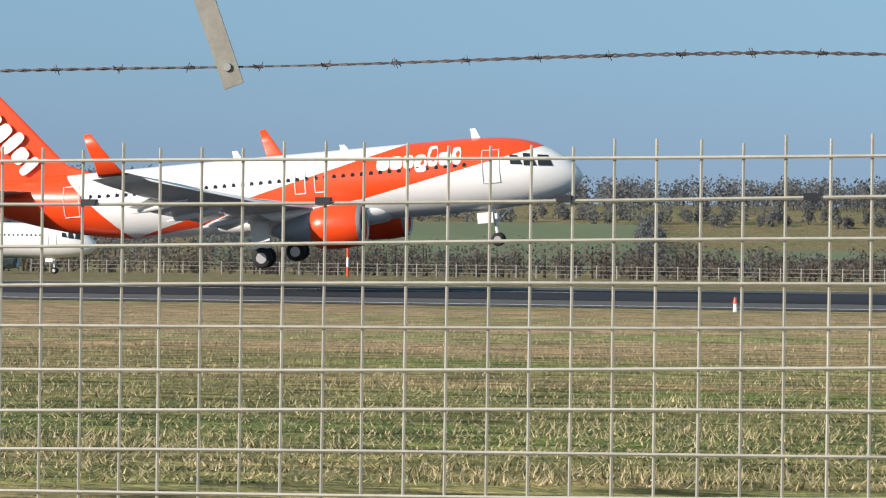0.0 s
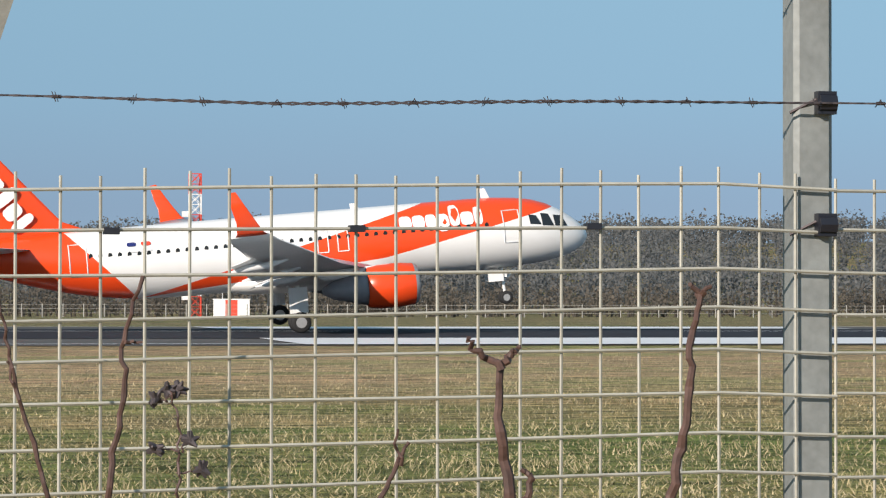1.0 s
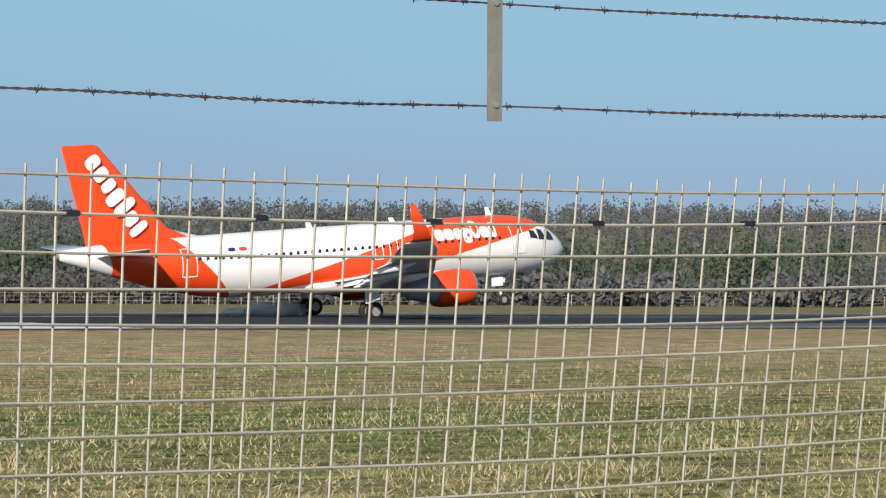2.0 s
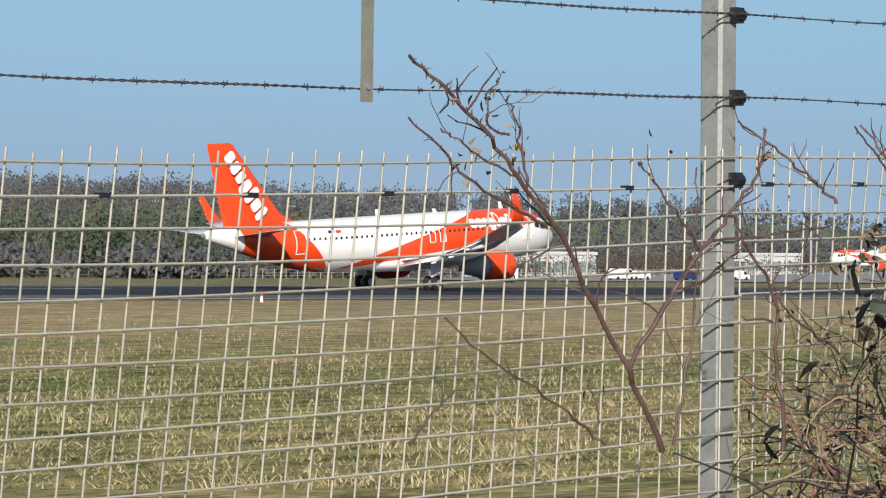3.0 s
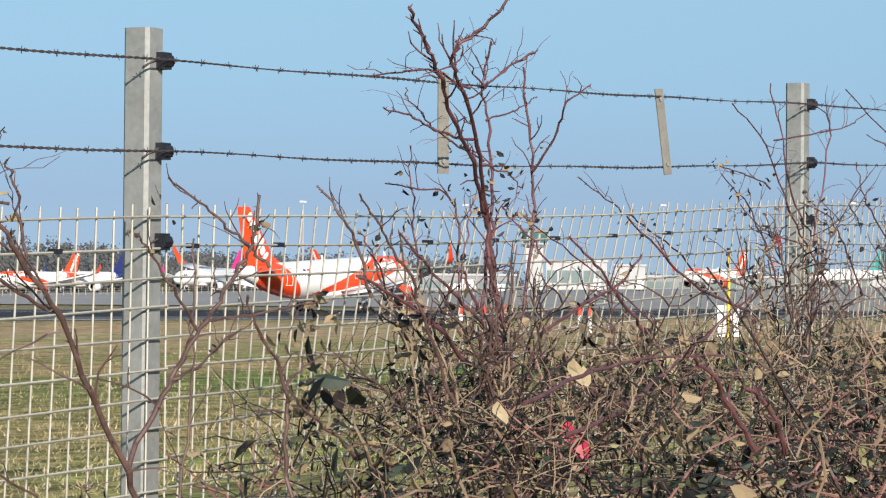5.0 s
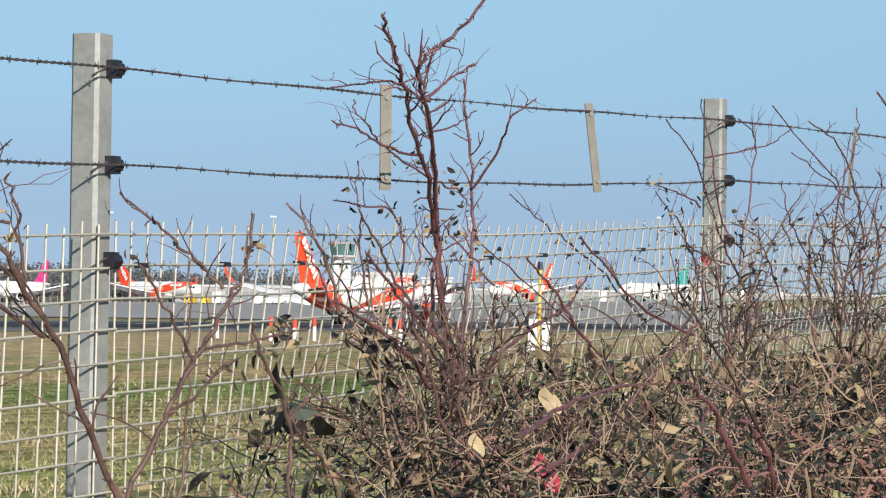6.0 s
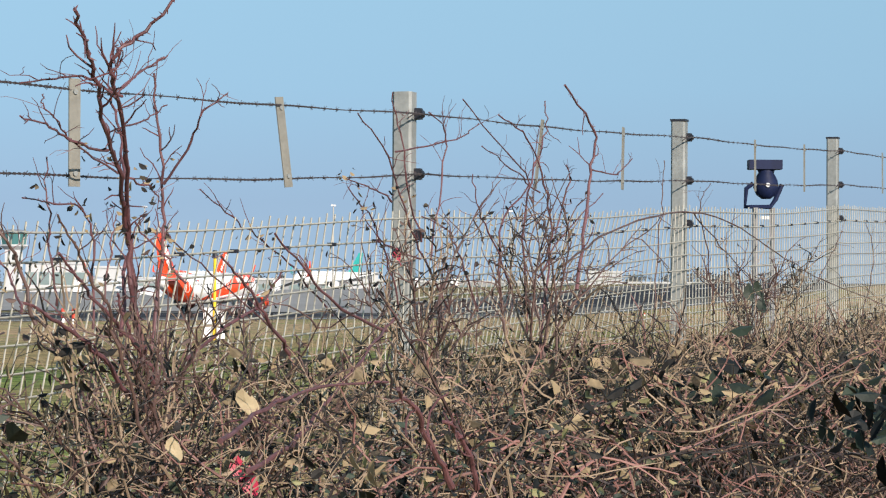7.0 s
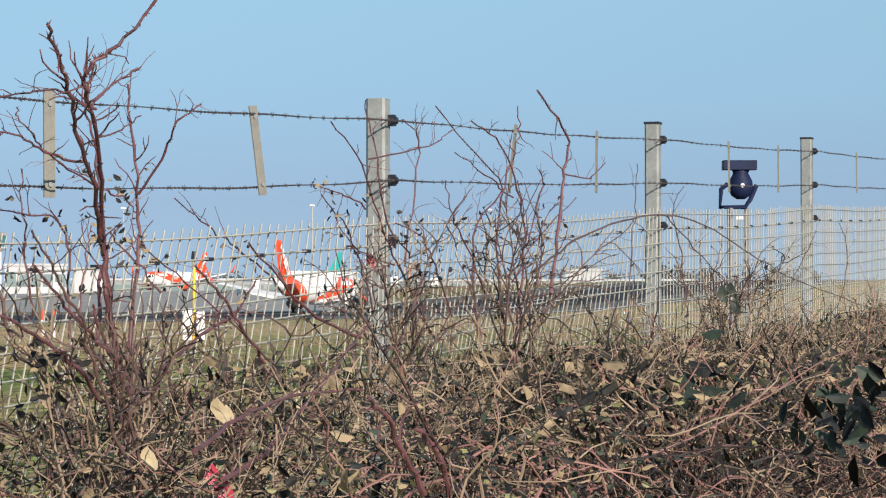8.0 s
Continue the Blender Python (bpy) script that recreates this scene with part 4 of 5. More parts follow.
# ---- woods and scrub ----
def wood(name, trees, material, label, tufts, size, seed):
    """Many crowns of small leaf or twig clumps over tapered trunks."""
    rng = np.random.default_rng(seed)
    vs, fs, k = [], [], 0
    for x, y, z, h, w in trees:
        n = tufts
        u = rng.normal(size=(n, 3))
        u /= np.linalg.norm(u, axis=1)[:, None]
        rr = rng.uniform(0.35, 1.0, n) ** 0.6
        lump = 1 + 0.35 * np.sin(u[:, 0] * 4 + x) * np.cos(u[:, 2] * 5 + y)
        c = u * (rr * lump)[:, None] * np.array([w / 2, w / 2, h * 0.47]) + np.array([x, y, z + h * 0.5])
        a = rng.normal(size=(n, 3)); a /= np.linalg.norm(a, axis=1)[:, None]
        b = np.cross(a, rng.normal(size=(n, 3))); b /= np.linalg.norm(b, axis=1)[:, None]
        s = (rng.uniform(0.5, 1.3, n) * size)[:, None]
        quad = np.stack([c - a * s, c + b * s * 0.6, c + a * s, c - b * s * 0.6], 1).reshape(-1, 3)
        vs.append(quad)
        fs += [(k + 4 * i, k + 4 * i + 1, k + 4 * i + 2, k + 4 * i + 3) for i in range(n)]
        k += 4 * n
        r = w * 0.03 + 0.05
        vs.append(np.array([[x - r, y, z - 1], [x + r, y, z - 1], [x + r * 0.4, y, z + h * 0.7], [x - r * 0.4, y, z + h * 0.7], [x, y - r, z - 1], [x, y + r, z - 1], [x, y + r * 0.4, z + h * 0.7], [x, y - r * 0.4, z + h * 0.7]]))
        fs += [(k, k + 1, k + 2, k + 3), (k + 4, k + 5, k + 6, k + 7)]
        k += 8
    me = bpy.data.meshes.new(name)
    me.from_pydata(np.concatenate(vs).tolist(), [], fs)
    me.materials.append(material)
    tagged(new(name, me), label, name.replace("_", " "), "", "stuff")


def scatter(n, az0, az1, d0, d1, h0, h1, seed, wide=0.75):
    rng = random.Random(seed)
    out = []
    for _ in range(n):
        az, d = rng.uniform(az0, az1), rng.uniform(d0, d1)
        x, y, z = at_az(az, d)
        h = rng.uniform(h0, h1)
        out.append((x, y, z, h, h * rng.uniform(wide * 0.7, wide * 1.2)))
    return out


def row_of(n, x0, x1, y0, y1, h0, h1, seed, wide=1.2):
    rng = random.Random(seed)
    out = []
    for _ in range(n):
        x, y = rng.uniform(x0, x1), rng.uniform(y0, y1)
        h = rng.uniform(h0, h1)
        out.append((x, y, base_height(x, y), h, h * rng.uniform(wide * 0.7, wide * 1.2)))
    return out


wood("scrub_belt", row_of(1000, -200, 560, 418, 470, 2.5, 6.5, 1), HEDGE, "brown leafless scrub behind the boundary fence", 120, 0.28, 11)
# the haze over the BARE woods comes from their tinted colour
wood("bare_wood", scatter(300, -24, -11, 620, 1150, 7, 12, 2) + scatter(820, 1.5, 26, 560, 1150, 7, 13, 22) + scatter(420, 23, 48, 700, 1130, 7, 13, 26) + scatter(90, -13, 2, 560, 600, 3, 5, 23) + scatter(90, -14, 2, 960, 1000, 4, 8, 24) + scatter(40, -5.3, -4.9, 620, 960, 4, 7, 25), BARE, "leafless woodland on the hillside, tinted blue-grey for haze", 190, 0.46, 12)
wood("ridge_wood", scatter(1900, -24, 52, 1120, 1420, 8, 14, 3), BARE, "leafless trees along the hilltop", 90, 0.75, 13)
wood("pine_wood", scatter(210, 24, 41, 500, 640, 8, 16, 4, 0.65), PINE, "dark green pines beyond the runway", 200, 0.5, 14)
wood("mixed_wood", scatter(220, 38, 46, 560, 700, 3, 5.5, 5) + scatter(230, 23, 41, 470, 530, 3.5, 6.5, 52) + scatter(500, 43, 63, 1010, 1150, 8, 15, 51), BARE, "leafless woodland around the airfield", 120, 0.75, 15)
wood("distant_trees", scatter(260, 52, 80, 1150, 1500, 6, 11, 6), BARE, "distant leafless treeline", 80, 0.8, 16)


# ---- turf tufts ----
def turf(n, seed):
    rng = np.random.default_rng(seed)
    d = 22 * (115 / 22) ** rng.uniform(0, 1, n)
    az = np.radians(rng.uniform(-20, 62, n))
    x, y = -1.2 + d * np.sin(az), -3.2 + d * np.cos(az)
    keep = (y > 12) & (y < 121)
    x, y = x[keep], y[keep]
    m = len(x)
    z = np.array([base_height(a, b) for a, b in zip(x, y)])
    h = rng.uniform(0.025, 0.06, m) * (1 + 0.7 * (np.sin(x * 0.7 + 1) * np.sin(y * 0.9) > 0.3))
    lean = rng.normal(0, 0.05, (m, 2))
    t = rng.uniform(0, math.pi, m)
    w = rng.uniform(0.004, 0.011, m)
    vs = np.empty((m, 3, 3))
    vs[:, 0] = np.stack([x - w * np.cos(t), y - w * np.sin(t), z], 1)
    vs[:, 1] = np.stack([x + w * np.cos(t), y + w * np.sin(t), z], 1)
    vs[:, 2] = np.stack([x + lean[:, 0], y + lean[:, 1], z + h], 1)
    me = bpy.data.meshes.new("grass_tufts")
    me.from_pydata(vs.reshape(-1, 3).tolist(), [], [(3 * i, 3 * i + 1, 3 * i + 2) for i in range(m)])
    me.materials.append(TUFT)
    tagged(new("grass_tufts", me), "straw and green grass tufts over the airfield turf", "grass", "", "stuff")


TUFT = mat("grass_blades", (0.38, 0.31, 0.19), 0.9, 0, 0.3, 0.15, 0, 1.5, island=0.6, tint=(0.15, 0.16, 0.070), spec=0.1)
turf(230000, 5)


# ---- hedge and shrubs by the fence ----
def lane_z(x):
    return 0.028 * x


def cane_path(p, way, length, droop, wig, rng, n=7):
    pts = [Vector(p)]
    d = Vector(way).normalized()
    for i in range(n):
        d = (d + Vector((rng.gauss(0, wig), rng.gauss(0, wig), rng.gauss(0, wig) - droop))).normalized()
        pts.append(pts[-1] + d * (length / n))
    return pts


def hedge_top(x):
    return float(np.interp(x, [2.75, 2.95, 3.15, 3.5, 4.8, 7.0, 10.0, 12, 16], [1.02, 1.44, 1.56, 1.59, 1.63, 1.64, 1.63, 1.72, 1.9]))


def open_patch(x, depth, rng):
    """Near its end the hedge is thin at the top and turf shows through it."""
    keep_out = float(np.interp(x, [2.9, 3.3, 4.7, 6.0], [0.50, 0.80, 0.76, 0.0]))
    return rng.random() < keep_out * (1.0 if depth < 0.24 else 0.85)


def bramble_hedge():
    rng = random.Random(21)
    a, b = Build(), Build()
    for i in range(12000):
        x = 2.86 + 12.3 * rng.random() ** 1.35
        y = -0.06 - 0.98 * rng.random() ** 0.7 if x > 3.2 else rng.uniform(-0.7, -0.1)
        top = hedge_top(x) - 0.10 * max(0, -y - 0.6)
        deep = abs(rng.gauss(0, 0.26)) + 0.02
        if open_patch(x, deep, rng):
            continue
        pts = cane_path((x, y, top - deep), (rng.gauss(0, 1), rng.gauss(0, 0.9), rng.gauss(0.1, 0.55)), rng.uniform(0.07, 0.24), rng.uniform(-0.05, 0.14), 0.42, rng, 5)
        r = rng.uniform(0.0010, 0.0027)
        (a if rng.random() < 0.62 else b).tube(pts, [r, r, r, r * 0.9, r * 0.8, r * 0.5], 4, cap=False)
    # long canes, forked, lying over one another
    for i in range(430):
        x = 2.9 + 12.0 * rng.random() ** 1.3
        y = rng.uniform(-0.95, -0.1)
        pts = cane_path((x, y, hedge_top(x) - rng.uniform(0.18, 0.5)), (rng.gauss(0, 1.0), rng.gauss(0, 0.6), rng.uniform(0.2, 1.1)), rng.uniform(0.3, 0.6), rng.uniform(0.05, 0.2), 0.16, rng, 9)
        w = rng.uniform(0.7, 1.35)
        b.tube(pts, [w * (0.0034 - 0.00022 * k) for k in range(10)], 5, cap=False)
        for k in (3, 5, 6, 7):
            if rng.random() < 0.6:
                tw = cane_path(pts[k], pts[k] - pts[k - 1] + Vector((rng.gauss(0, 0.05), rng.gauss(0, 0.05), rng.gauss(0.01, 0.04))), rng.uniform(0.06, 0.2), 0.03, 0.25, rng, 5)
                b.tube(tw, [w * 0.0018, w * 0.0017, w * 0.0015, w * 0.0013, w * 0.0011, w * 0.0008], 4, cap=False)
    # loose sprigs that stand above the mass, forked
    sp = Build()
    for i in range(2300):
        x = 2.95 + 11.0 * rng.random() ** 1.3
        y = rng.uniform(-0.8, -0.1)
        if x < 5.2 and rng.random() < 0.35:
            continue
        pts = cane_path((x, y, hedge_top(x) - rng.uniform(0.0, 0.14)), (rng.gauss(0, 1.0), rng.gauss(0, 0.8), rng.uniform(0.2, 1.0)), rng.uniform(0.10, 0.36) * rng.random() ** 0.6, rng.uniform(-0.05, 0.08), 0.3, rng, 6)
        r = rng.uniform(0.0010, 0.0021)
        sp.tube(pts, [r * (1 - 0.1 * k) for k in range(7)], 4, cap=False)
        for k in (2, 3, 4):
            if rng.random() < 0.7:
                tw = cane_path(pts[k], pts[k] - pts[k - 1] + Vector((rng.gauss(0, 0.06), rng.gauss(0, 0.04), rng.gauss(0.01, 0.05))), rng.uniform(0.03, 0.10), 0, 0.26, rng, 3)
                sp.tube(tw, [r * 0.65, r * 0.6, r * 0.5, r * 0.4], 3, cap=False)
            if rng.random() < 0.4:
                leaf(sp, pts[k], rng.uniform(0.004, 0.011), rng)
    p = thing("bramble_hedge", "dense leafless bramble hedge along the fence", "hedge", None, "", "stuff")
    part("sprigs", sp, TWIG, p, "loose forked sprigs above the hedge")
    part("twigs", a, TWIG, p, "tangle of dry brown twigs")
    part("canes", b, CANE, p, "reddish bramble canes")
    lv, gl = Build(), Build()
    for i in range(9000):
        x = 2.8 + 12.3 * rng.random() ** 1.35
        y = rng.uniform(-1.0, -0.05)
        deep = abs(rng.gauss(0, 0.2))
        if open_patch(x, deep, rng):
            continue
        z = hedge_top(x) - 0.08 * max(0, -y - 0.6) - deep + 0.02
        s = rng.uniform(0.006, 0.015) if rng.random() < 0.7 else rng.uniform(0.015, 0.028)
        leaf(lv, Vector((x, y, z)), s, rng)
    for i in range(2600):
        x = 2.9 + 11 * rng.random() ** 1.3
        y = rng.uniform(-1.02, -0.2)
        leaf(gl, Vector((x, y, hedge_top(x) - 0.08 * max(0, -y - 0.6) - abs(rng.gauss(0.05, 0.2)))), rng.uniform(0.006, 0.014), rng)
    for cx, cy, cz, n in ((3.02, -0.4, 1.55, 9), (6.1, -1.14, 1.50, 64), (5.2, -1.0, 1.60, 8), (3.9, -0.62, 1.38, 14), (6.3, -0.6, 1.45, 14), (7.7, -0.5, 1.50, 12)):
        for i in range(n):
            leaf(gl, Vector((cx + rng.gauss(0, 0.34 if n > 60 else 0.10), cy + rng.gauss(0, 0.05), cz + rng.gauss(0, 0.055 if n > 60 else 0.05))), rng.uniform(0.022, 0.042), rng)
    # clumps of shrivelled leaves round the foot of the tall bush
    for i in range(30):
        c = Vector((rng.uniform(2.95, 4.3), rng.uniform(-0.5, -0.15), rng.uniform(1.46, 1.72)))
        for _ in range(rng.randint(6, 14)):
            leaf(lv, c + Vector((rng.gauss(0, 0.022), rng.gauss(0, 0.02), rng.gauss(0, 0.018))), rng.uniform(0.007, 0.017), rng)
    part("dry_leaves", lv, DEADLEAF, p, "small withered brown leaves")
    ol = Build()
    for i in range(3200):
        x = 2.95 + 11 * rng.random() ** 1.3
        deep = abs(rng.gauss(0.02, 0.18))
        if open_patch(x, deep, rng):
            continue
        y = rng.uniform(-1.0, -0.1)
        leaf(ol, Vector((x, y, hedge_top(x) - 0.08 * max(0, -y - 0.6) - deep)), rng.uniform(0.006, 0.017), rng)
    part("olive_leaves", ol, OLIVELEAF, p, "small olive-green leaves among the twigs")
    part("green_leaves", gl, GREENLEAF, p, "dark evergreen bramble leaves")
    # a solid dark heart, deep inside, of packed stems; the shade there is in their colour
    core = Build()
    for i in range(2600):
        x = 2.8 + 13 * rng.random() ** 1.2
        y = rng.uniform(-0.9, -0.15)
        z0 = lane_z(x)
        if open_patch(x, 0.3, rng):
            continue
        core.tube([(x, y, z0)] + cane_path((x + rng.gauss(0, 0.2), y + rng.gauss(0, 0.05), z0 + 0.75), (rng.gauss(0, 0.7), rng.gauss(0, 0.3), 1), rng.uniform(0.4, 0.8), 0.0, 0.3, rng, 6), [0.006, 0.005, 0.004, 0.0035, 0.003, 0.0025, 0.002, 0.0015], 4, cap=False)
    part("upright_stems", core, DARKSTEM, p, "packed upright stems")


def leaf(g, c, s, rng):
    """A folded, curled leaf."""
    a = Vector((rng.gauss(0, 1), rng.gauss(0, 1), rng.gauss(0, 1))).normalized()
    b = a.orthogonal().normalized()
    n = a.cross(b)
    k = len(g.v)
    g.v += [c - a * s, c - a * s * 0.3 + b * s * 0.55 + n * s * 0.25, c + a * s * 0.45 + b * s * 0.45 + n * s * 0.3, c + a * s, c + a * s * 0.45 - b * s * 0.45 + n * s * 0.25, c - a * s * 0.3 - b * s * 0.55 + n * s * 0.2, c]
    g.f += [(k, k + 1, k + 6), (k + 1, k + 2, k + 6), (k + 2, k + 3, k + 6), (k + 3, k + 4, k + 6), (k + 4, k + 5, k + 6), (k + 5, k, k + 6)]


bramble_hedge()


# ---- single shrubs and stems before the fence: control points (x, z) or (x, y, z) of each stem ----
def stem_curve(pts, y, rng):
    """A smooth, slightly kinked stem through a few control points."""
    p = [Vector((q[0], y, q[1])) if len(q) == 2 else Vector(q) for q in pts]
    p = [p[0] * 2 - p[1]] + p + [p[-1] * 2 - p[-2]]
    out = []
    for i in range(1, len(p) - 2):
        for k in range(5):
            t = k / 5
            a, b, c, d = p[i - 1:i + 3]
            q = 0.5 * (2 * b + (c - a) * t + (2 * a - 5 * b + 4 * c - d) * t * t + (3 * b - a - 3 * c + d) * t ** 3)
            out.append(q + Vector((rng.gauss(0, 0.0013), rng.gauss(0, 0.003), rng.gauss(0, 0.0013))))
    return out + [p[-2]]


def shrub(name, label, y, stems, seed):
    rng = random.Random(seed)
    p = thing(name, label, name.replace("_", " "))
    for r, pts in stems:
        r *= {"thorn_bush": 0.72, "bramble_canes": 0.8, "pruned_stem": 0.74, "dead_stem": 0.85}.get(name, 0.66)
        c = stem_curve(pts, y, rng)
        n = len(c)
        g = Build().tube(c, [r * (1.08 - 0.55 * i / n) * (1.18 if i % 5 == 0 else 1.0) for i in range(n)], 7)
        for i in range(1, n - 1):
            for _ in range(0 if name in ("pruned_stem", "dead_stem") else 2):
                q = c[i].lerp(c[i + 1], rng.random())
                d = Vector((rng.gauss(0, 1), rng.gauss(0, 0.6), rng.gauss(0.2, 1))).normalized()
                g.tube([q, q + d * rng.uniform(1.6, 3.2) * max(r, 0.0022)], [r * 0.45, r * 0.08], 4, cap=False)
        if name != "seed_stalk" and "stem" not in name:
            for i in range(3, n - 1):
                if rng.random() < (0.48 if name == "thorn_bush" else 0.26) and i < n * 0.85:
                    d = (c[i] - c[i - 1]).normalized() + Vector((rng.gauss(0, 0.8), rng.gauss(0, 0.5), rng.gauss(0.15, 0.6)))
                    tw = cane_path(c[i], d, rng.uniform(0.03, 0.10), 0.0, 0.24, rng, 4)
                    g.tube(tw, [r * 0.45, r * 0.40, r * 0.36, r * 0.3, r * 0.2], 4, cap=False)
                    if rng.random() < 0.4:
                        fork = cane_path(tw[2], tw[2] - tw[1] + Vector((rng.gauss(0, 0.02), rng.gauss(0, 0.01), rng.gauss(0.01, 0.02))), rng.uniform(0.02, 0.06), 0.0, 0.25, rng, 3)
                        g.tube(fork, [r * 0.32, r * 0.3, r * 0.25, r * 0.18], 4, cap=False)
        part("stem", g, BUSH if name in ("thorn_bush", "bramble_canes") else BARK if "stem" in name else STEM, p)
    if name == "seed_stalk":
        for r, pts in stems:
            q = Vector((pts[-1][0], y, pts[-1][-1]))
            g = Build()
            for _ in range(12):
                d = Vector((rng.gauss(0, 1), rng.gauss(0, 1), rng.gauss(0, 1))).normalized() * 0.0085
                g.tube([q, q + d], [0.0042, 0.001], 5)
            part("seed_head", g, BARB, p, "dark dry seed head")
    if name in ("thorn_bush", "rose_shrub"):
        lv = Build()
        for r, pts in stems:
            c = stem_curve(pts, y, rng)
            for q in c[len(c) // 4::2]:
                if rng.random() < (0.55 if name == "thorn_bush" else 0.12) and q.z < 2.02:
                    for _ in range(5):
                        leaf(lv, q + Vector((rng.gauss(0, 0.014), rng.gauss(0, 0.014), rng.gauss(0, 0.014))), rng.uniform(0.004, 0.010), rng)
        part("dry_leaves", lv, DEADLEAF, p, "clusters of dark withered leaves")
    return p


shrub("dead_stem", "thin dead brown stem standing before the fence", -0.14, [
    (0.0032, [(-0.97, 1.425), (-0.99, 1.494), (-1.01, 1.557), (-1.02, 1.613), (-1.03, 1.659)]),
    (0.0022, [(-1.01, 1.557), (-1.02, 1.588)]),
], 1)
shrub("dead_stem", "dead reddish stem standing before the fence", -0.14, [
    (0.0045, [(-0.91, 1.425), (-0.90, 1.487), (-0.89, 1.556), (-0.89, 1.613), (-0.87, 1.682)]),
    (0.0025, [(-0.89, 1.609), (-0.87, 1.609)]),
], 2)
shrub("pruned_stem", "thick pruned stem with a forked top", -0.74, [
    (0.0075, [(-0.60, 1.461), (-0.61, 1.534), (-0.61, 1.592)]),
    (0.005, [(-0.61, 1.592), (-0.63, 1.606), (-0.64, 1.620)]),
    (0.005, [(-0.61, 1.592), (-0.60, 1.603), (-0.59, 1.611)]),
    (0.005, [(-0.59, 1.460), (-0.58, 1.487), (-0.59, 1.497)]),
], 3)
shrub("pruned_stem", "reddish pruned stem with knobbly nodes", -0.85, [
    (0.0062, [(-0.48, 1.466), (-0.47, 1.523), (-0.46, 1.574), (-0.46, 1.620), (-0.45, 1.660)]),
    (0.004, [(-0.45, 1.660), (-0.46, 1.669)]),
    (0.004, [(-0.45, 1.660), (-0.44, 1.667)]),
], 4)
shrub("dead_stem", "short dead side twig", -0.8, [
    (0.0028, [(-0.74, 1.467), (-0.72, 1.506), (-0.71, 1.526)]),
    (0.002, [(-0.72, 1.506), (-0.72, 1.538)]),
], 5)
shrub("seed_stalk", "dry flower stalk with dark seed heads", -0.88, [
    (0.002, [(-0.93, 1.475), (-0.93, 1.513), (-0.93, 1.552), (-0.94, 1.577)]),
    (0.0014, [(-0.93, 1.523), (-0.92, 1.533)]),
    (0.0014, [(-0.93, 1.523), (-0.95, 1.526)]),
    (0.0014, [(-0.94, 1.567), (-0.95, 1.569)]),
    (0.0014, [(-0.94, 1.569), (-0.93, 1.577)]),
    (0.0014, [(-0.93, 1.504), (-0.91, 1.508)]),
], 6)
shrub("rose_shrub", "bare red-brown rose shrub with thorny forked stems", -0.63, [
    (0.0058, [(2.04, 1.386), (1.96, 1.505), (1.88, 1.605), (1.81, 1.695), (1.73, 1.768), (1.66, 1.831), (1.59, 1.882), (1.52, 1.922)]),
    (0.003, [(1.76, 1.739), (1.74, 1.805), (1.72, 1.852), (1.71, 1.878)]),
    (0.0026, [(1.71, 1.826), (1.67, 1.839), (1.67, 1.876), (1.69, 1.902)]),
    (0.0034, [(1.79, 1.702), (1.70, 1.737), (1.63, 1.765), (1.59, 1.799), (1.52, 1.841)]),
    (0.0024, [(1.73, 1.771), (1.67, 1.788), (1.62, 1.811), (1.58, 1.829)]),
    (0.0052, [(1.96, 1.505), (2.03, 1.581), (2.08, 1.636), (2.14, 1.689), (2.21, 1.750), (2.26, 1.796), (2.27, 1.857)]),
    (0.003, [(2.14, 1.689), (2.25, 1.696), (2.34, 1.705), (2.43, 1.715)]),
    (0.003, [(2.12, 1.676), (2.07, 1.723), (2.02, 1.769), (1.98, 1.797)]),
    (0.0034, [(2.06, 1.613), (2.12, 1.629), (2.21, 1.673)]),
    (0.003, [(1.91, 1.399), (1.86, 1.431), (1.78, 1.475), (1.68, 1.521), (1.59, 1.580)]),
    (0.003, [(2.06, 1.393), (2.09, 1.494), (2.11, 1.589), (2.11, 1.684), (2.11, 1.795)]),
    (0.002, [(1.90, 1.430), (1.89, 1.468), (1.87, 1.491)]),
    (0.0026, [(1.53, 1.414), (1.56, 1.449), (1.61, 1.483)]),
], 7)
shrub("rose_shrub", "slender bare rose stem beside a fence post", -0.75, [
    (0.0044, [(2.17, 1.386), (2.15, 1.512), (2.14, 1.606), (2.09, 1.665), (2.05, 1.722)]),
    (0.0028, [(2.14, 1.605), (2.18, 1.626), (2.22, 1.646)]),
    (0.0024, [(2.14, 1.575), (2.07, 1.579)]),
    (0.0032, [(2.32, 1.509), (2.25, 1.550), (2.17, 1.583), (2.14, 1.622)]),
    (0.0042, [(3.129, -0.120, 1.772), (3.102, -0.100, 1.804), (3.062, -0.080, 1.837), (3.006, -0.060, 1.879), (2.941, -0.042, 1.916)]),
    (0.0042, [(2.927, -0.430, 1.720), (2.902, -0.420, 1.802), (2.863, -0.410, 1.849), (2.856, -0.374, 1.895)]),
    (0.0034, [(2.60, 1.572), (2.51, 1.698), (2.44, 1.776), (2.38, 1.819), (2.33, 1.859)]),
], 8)
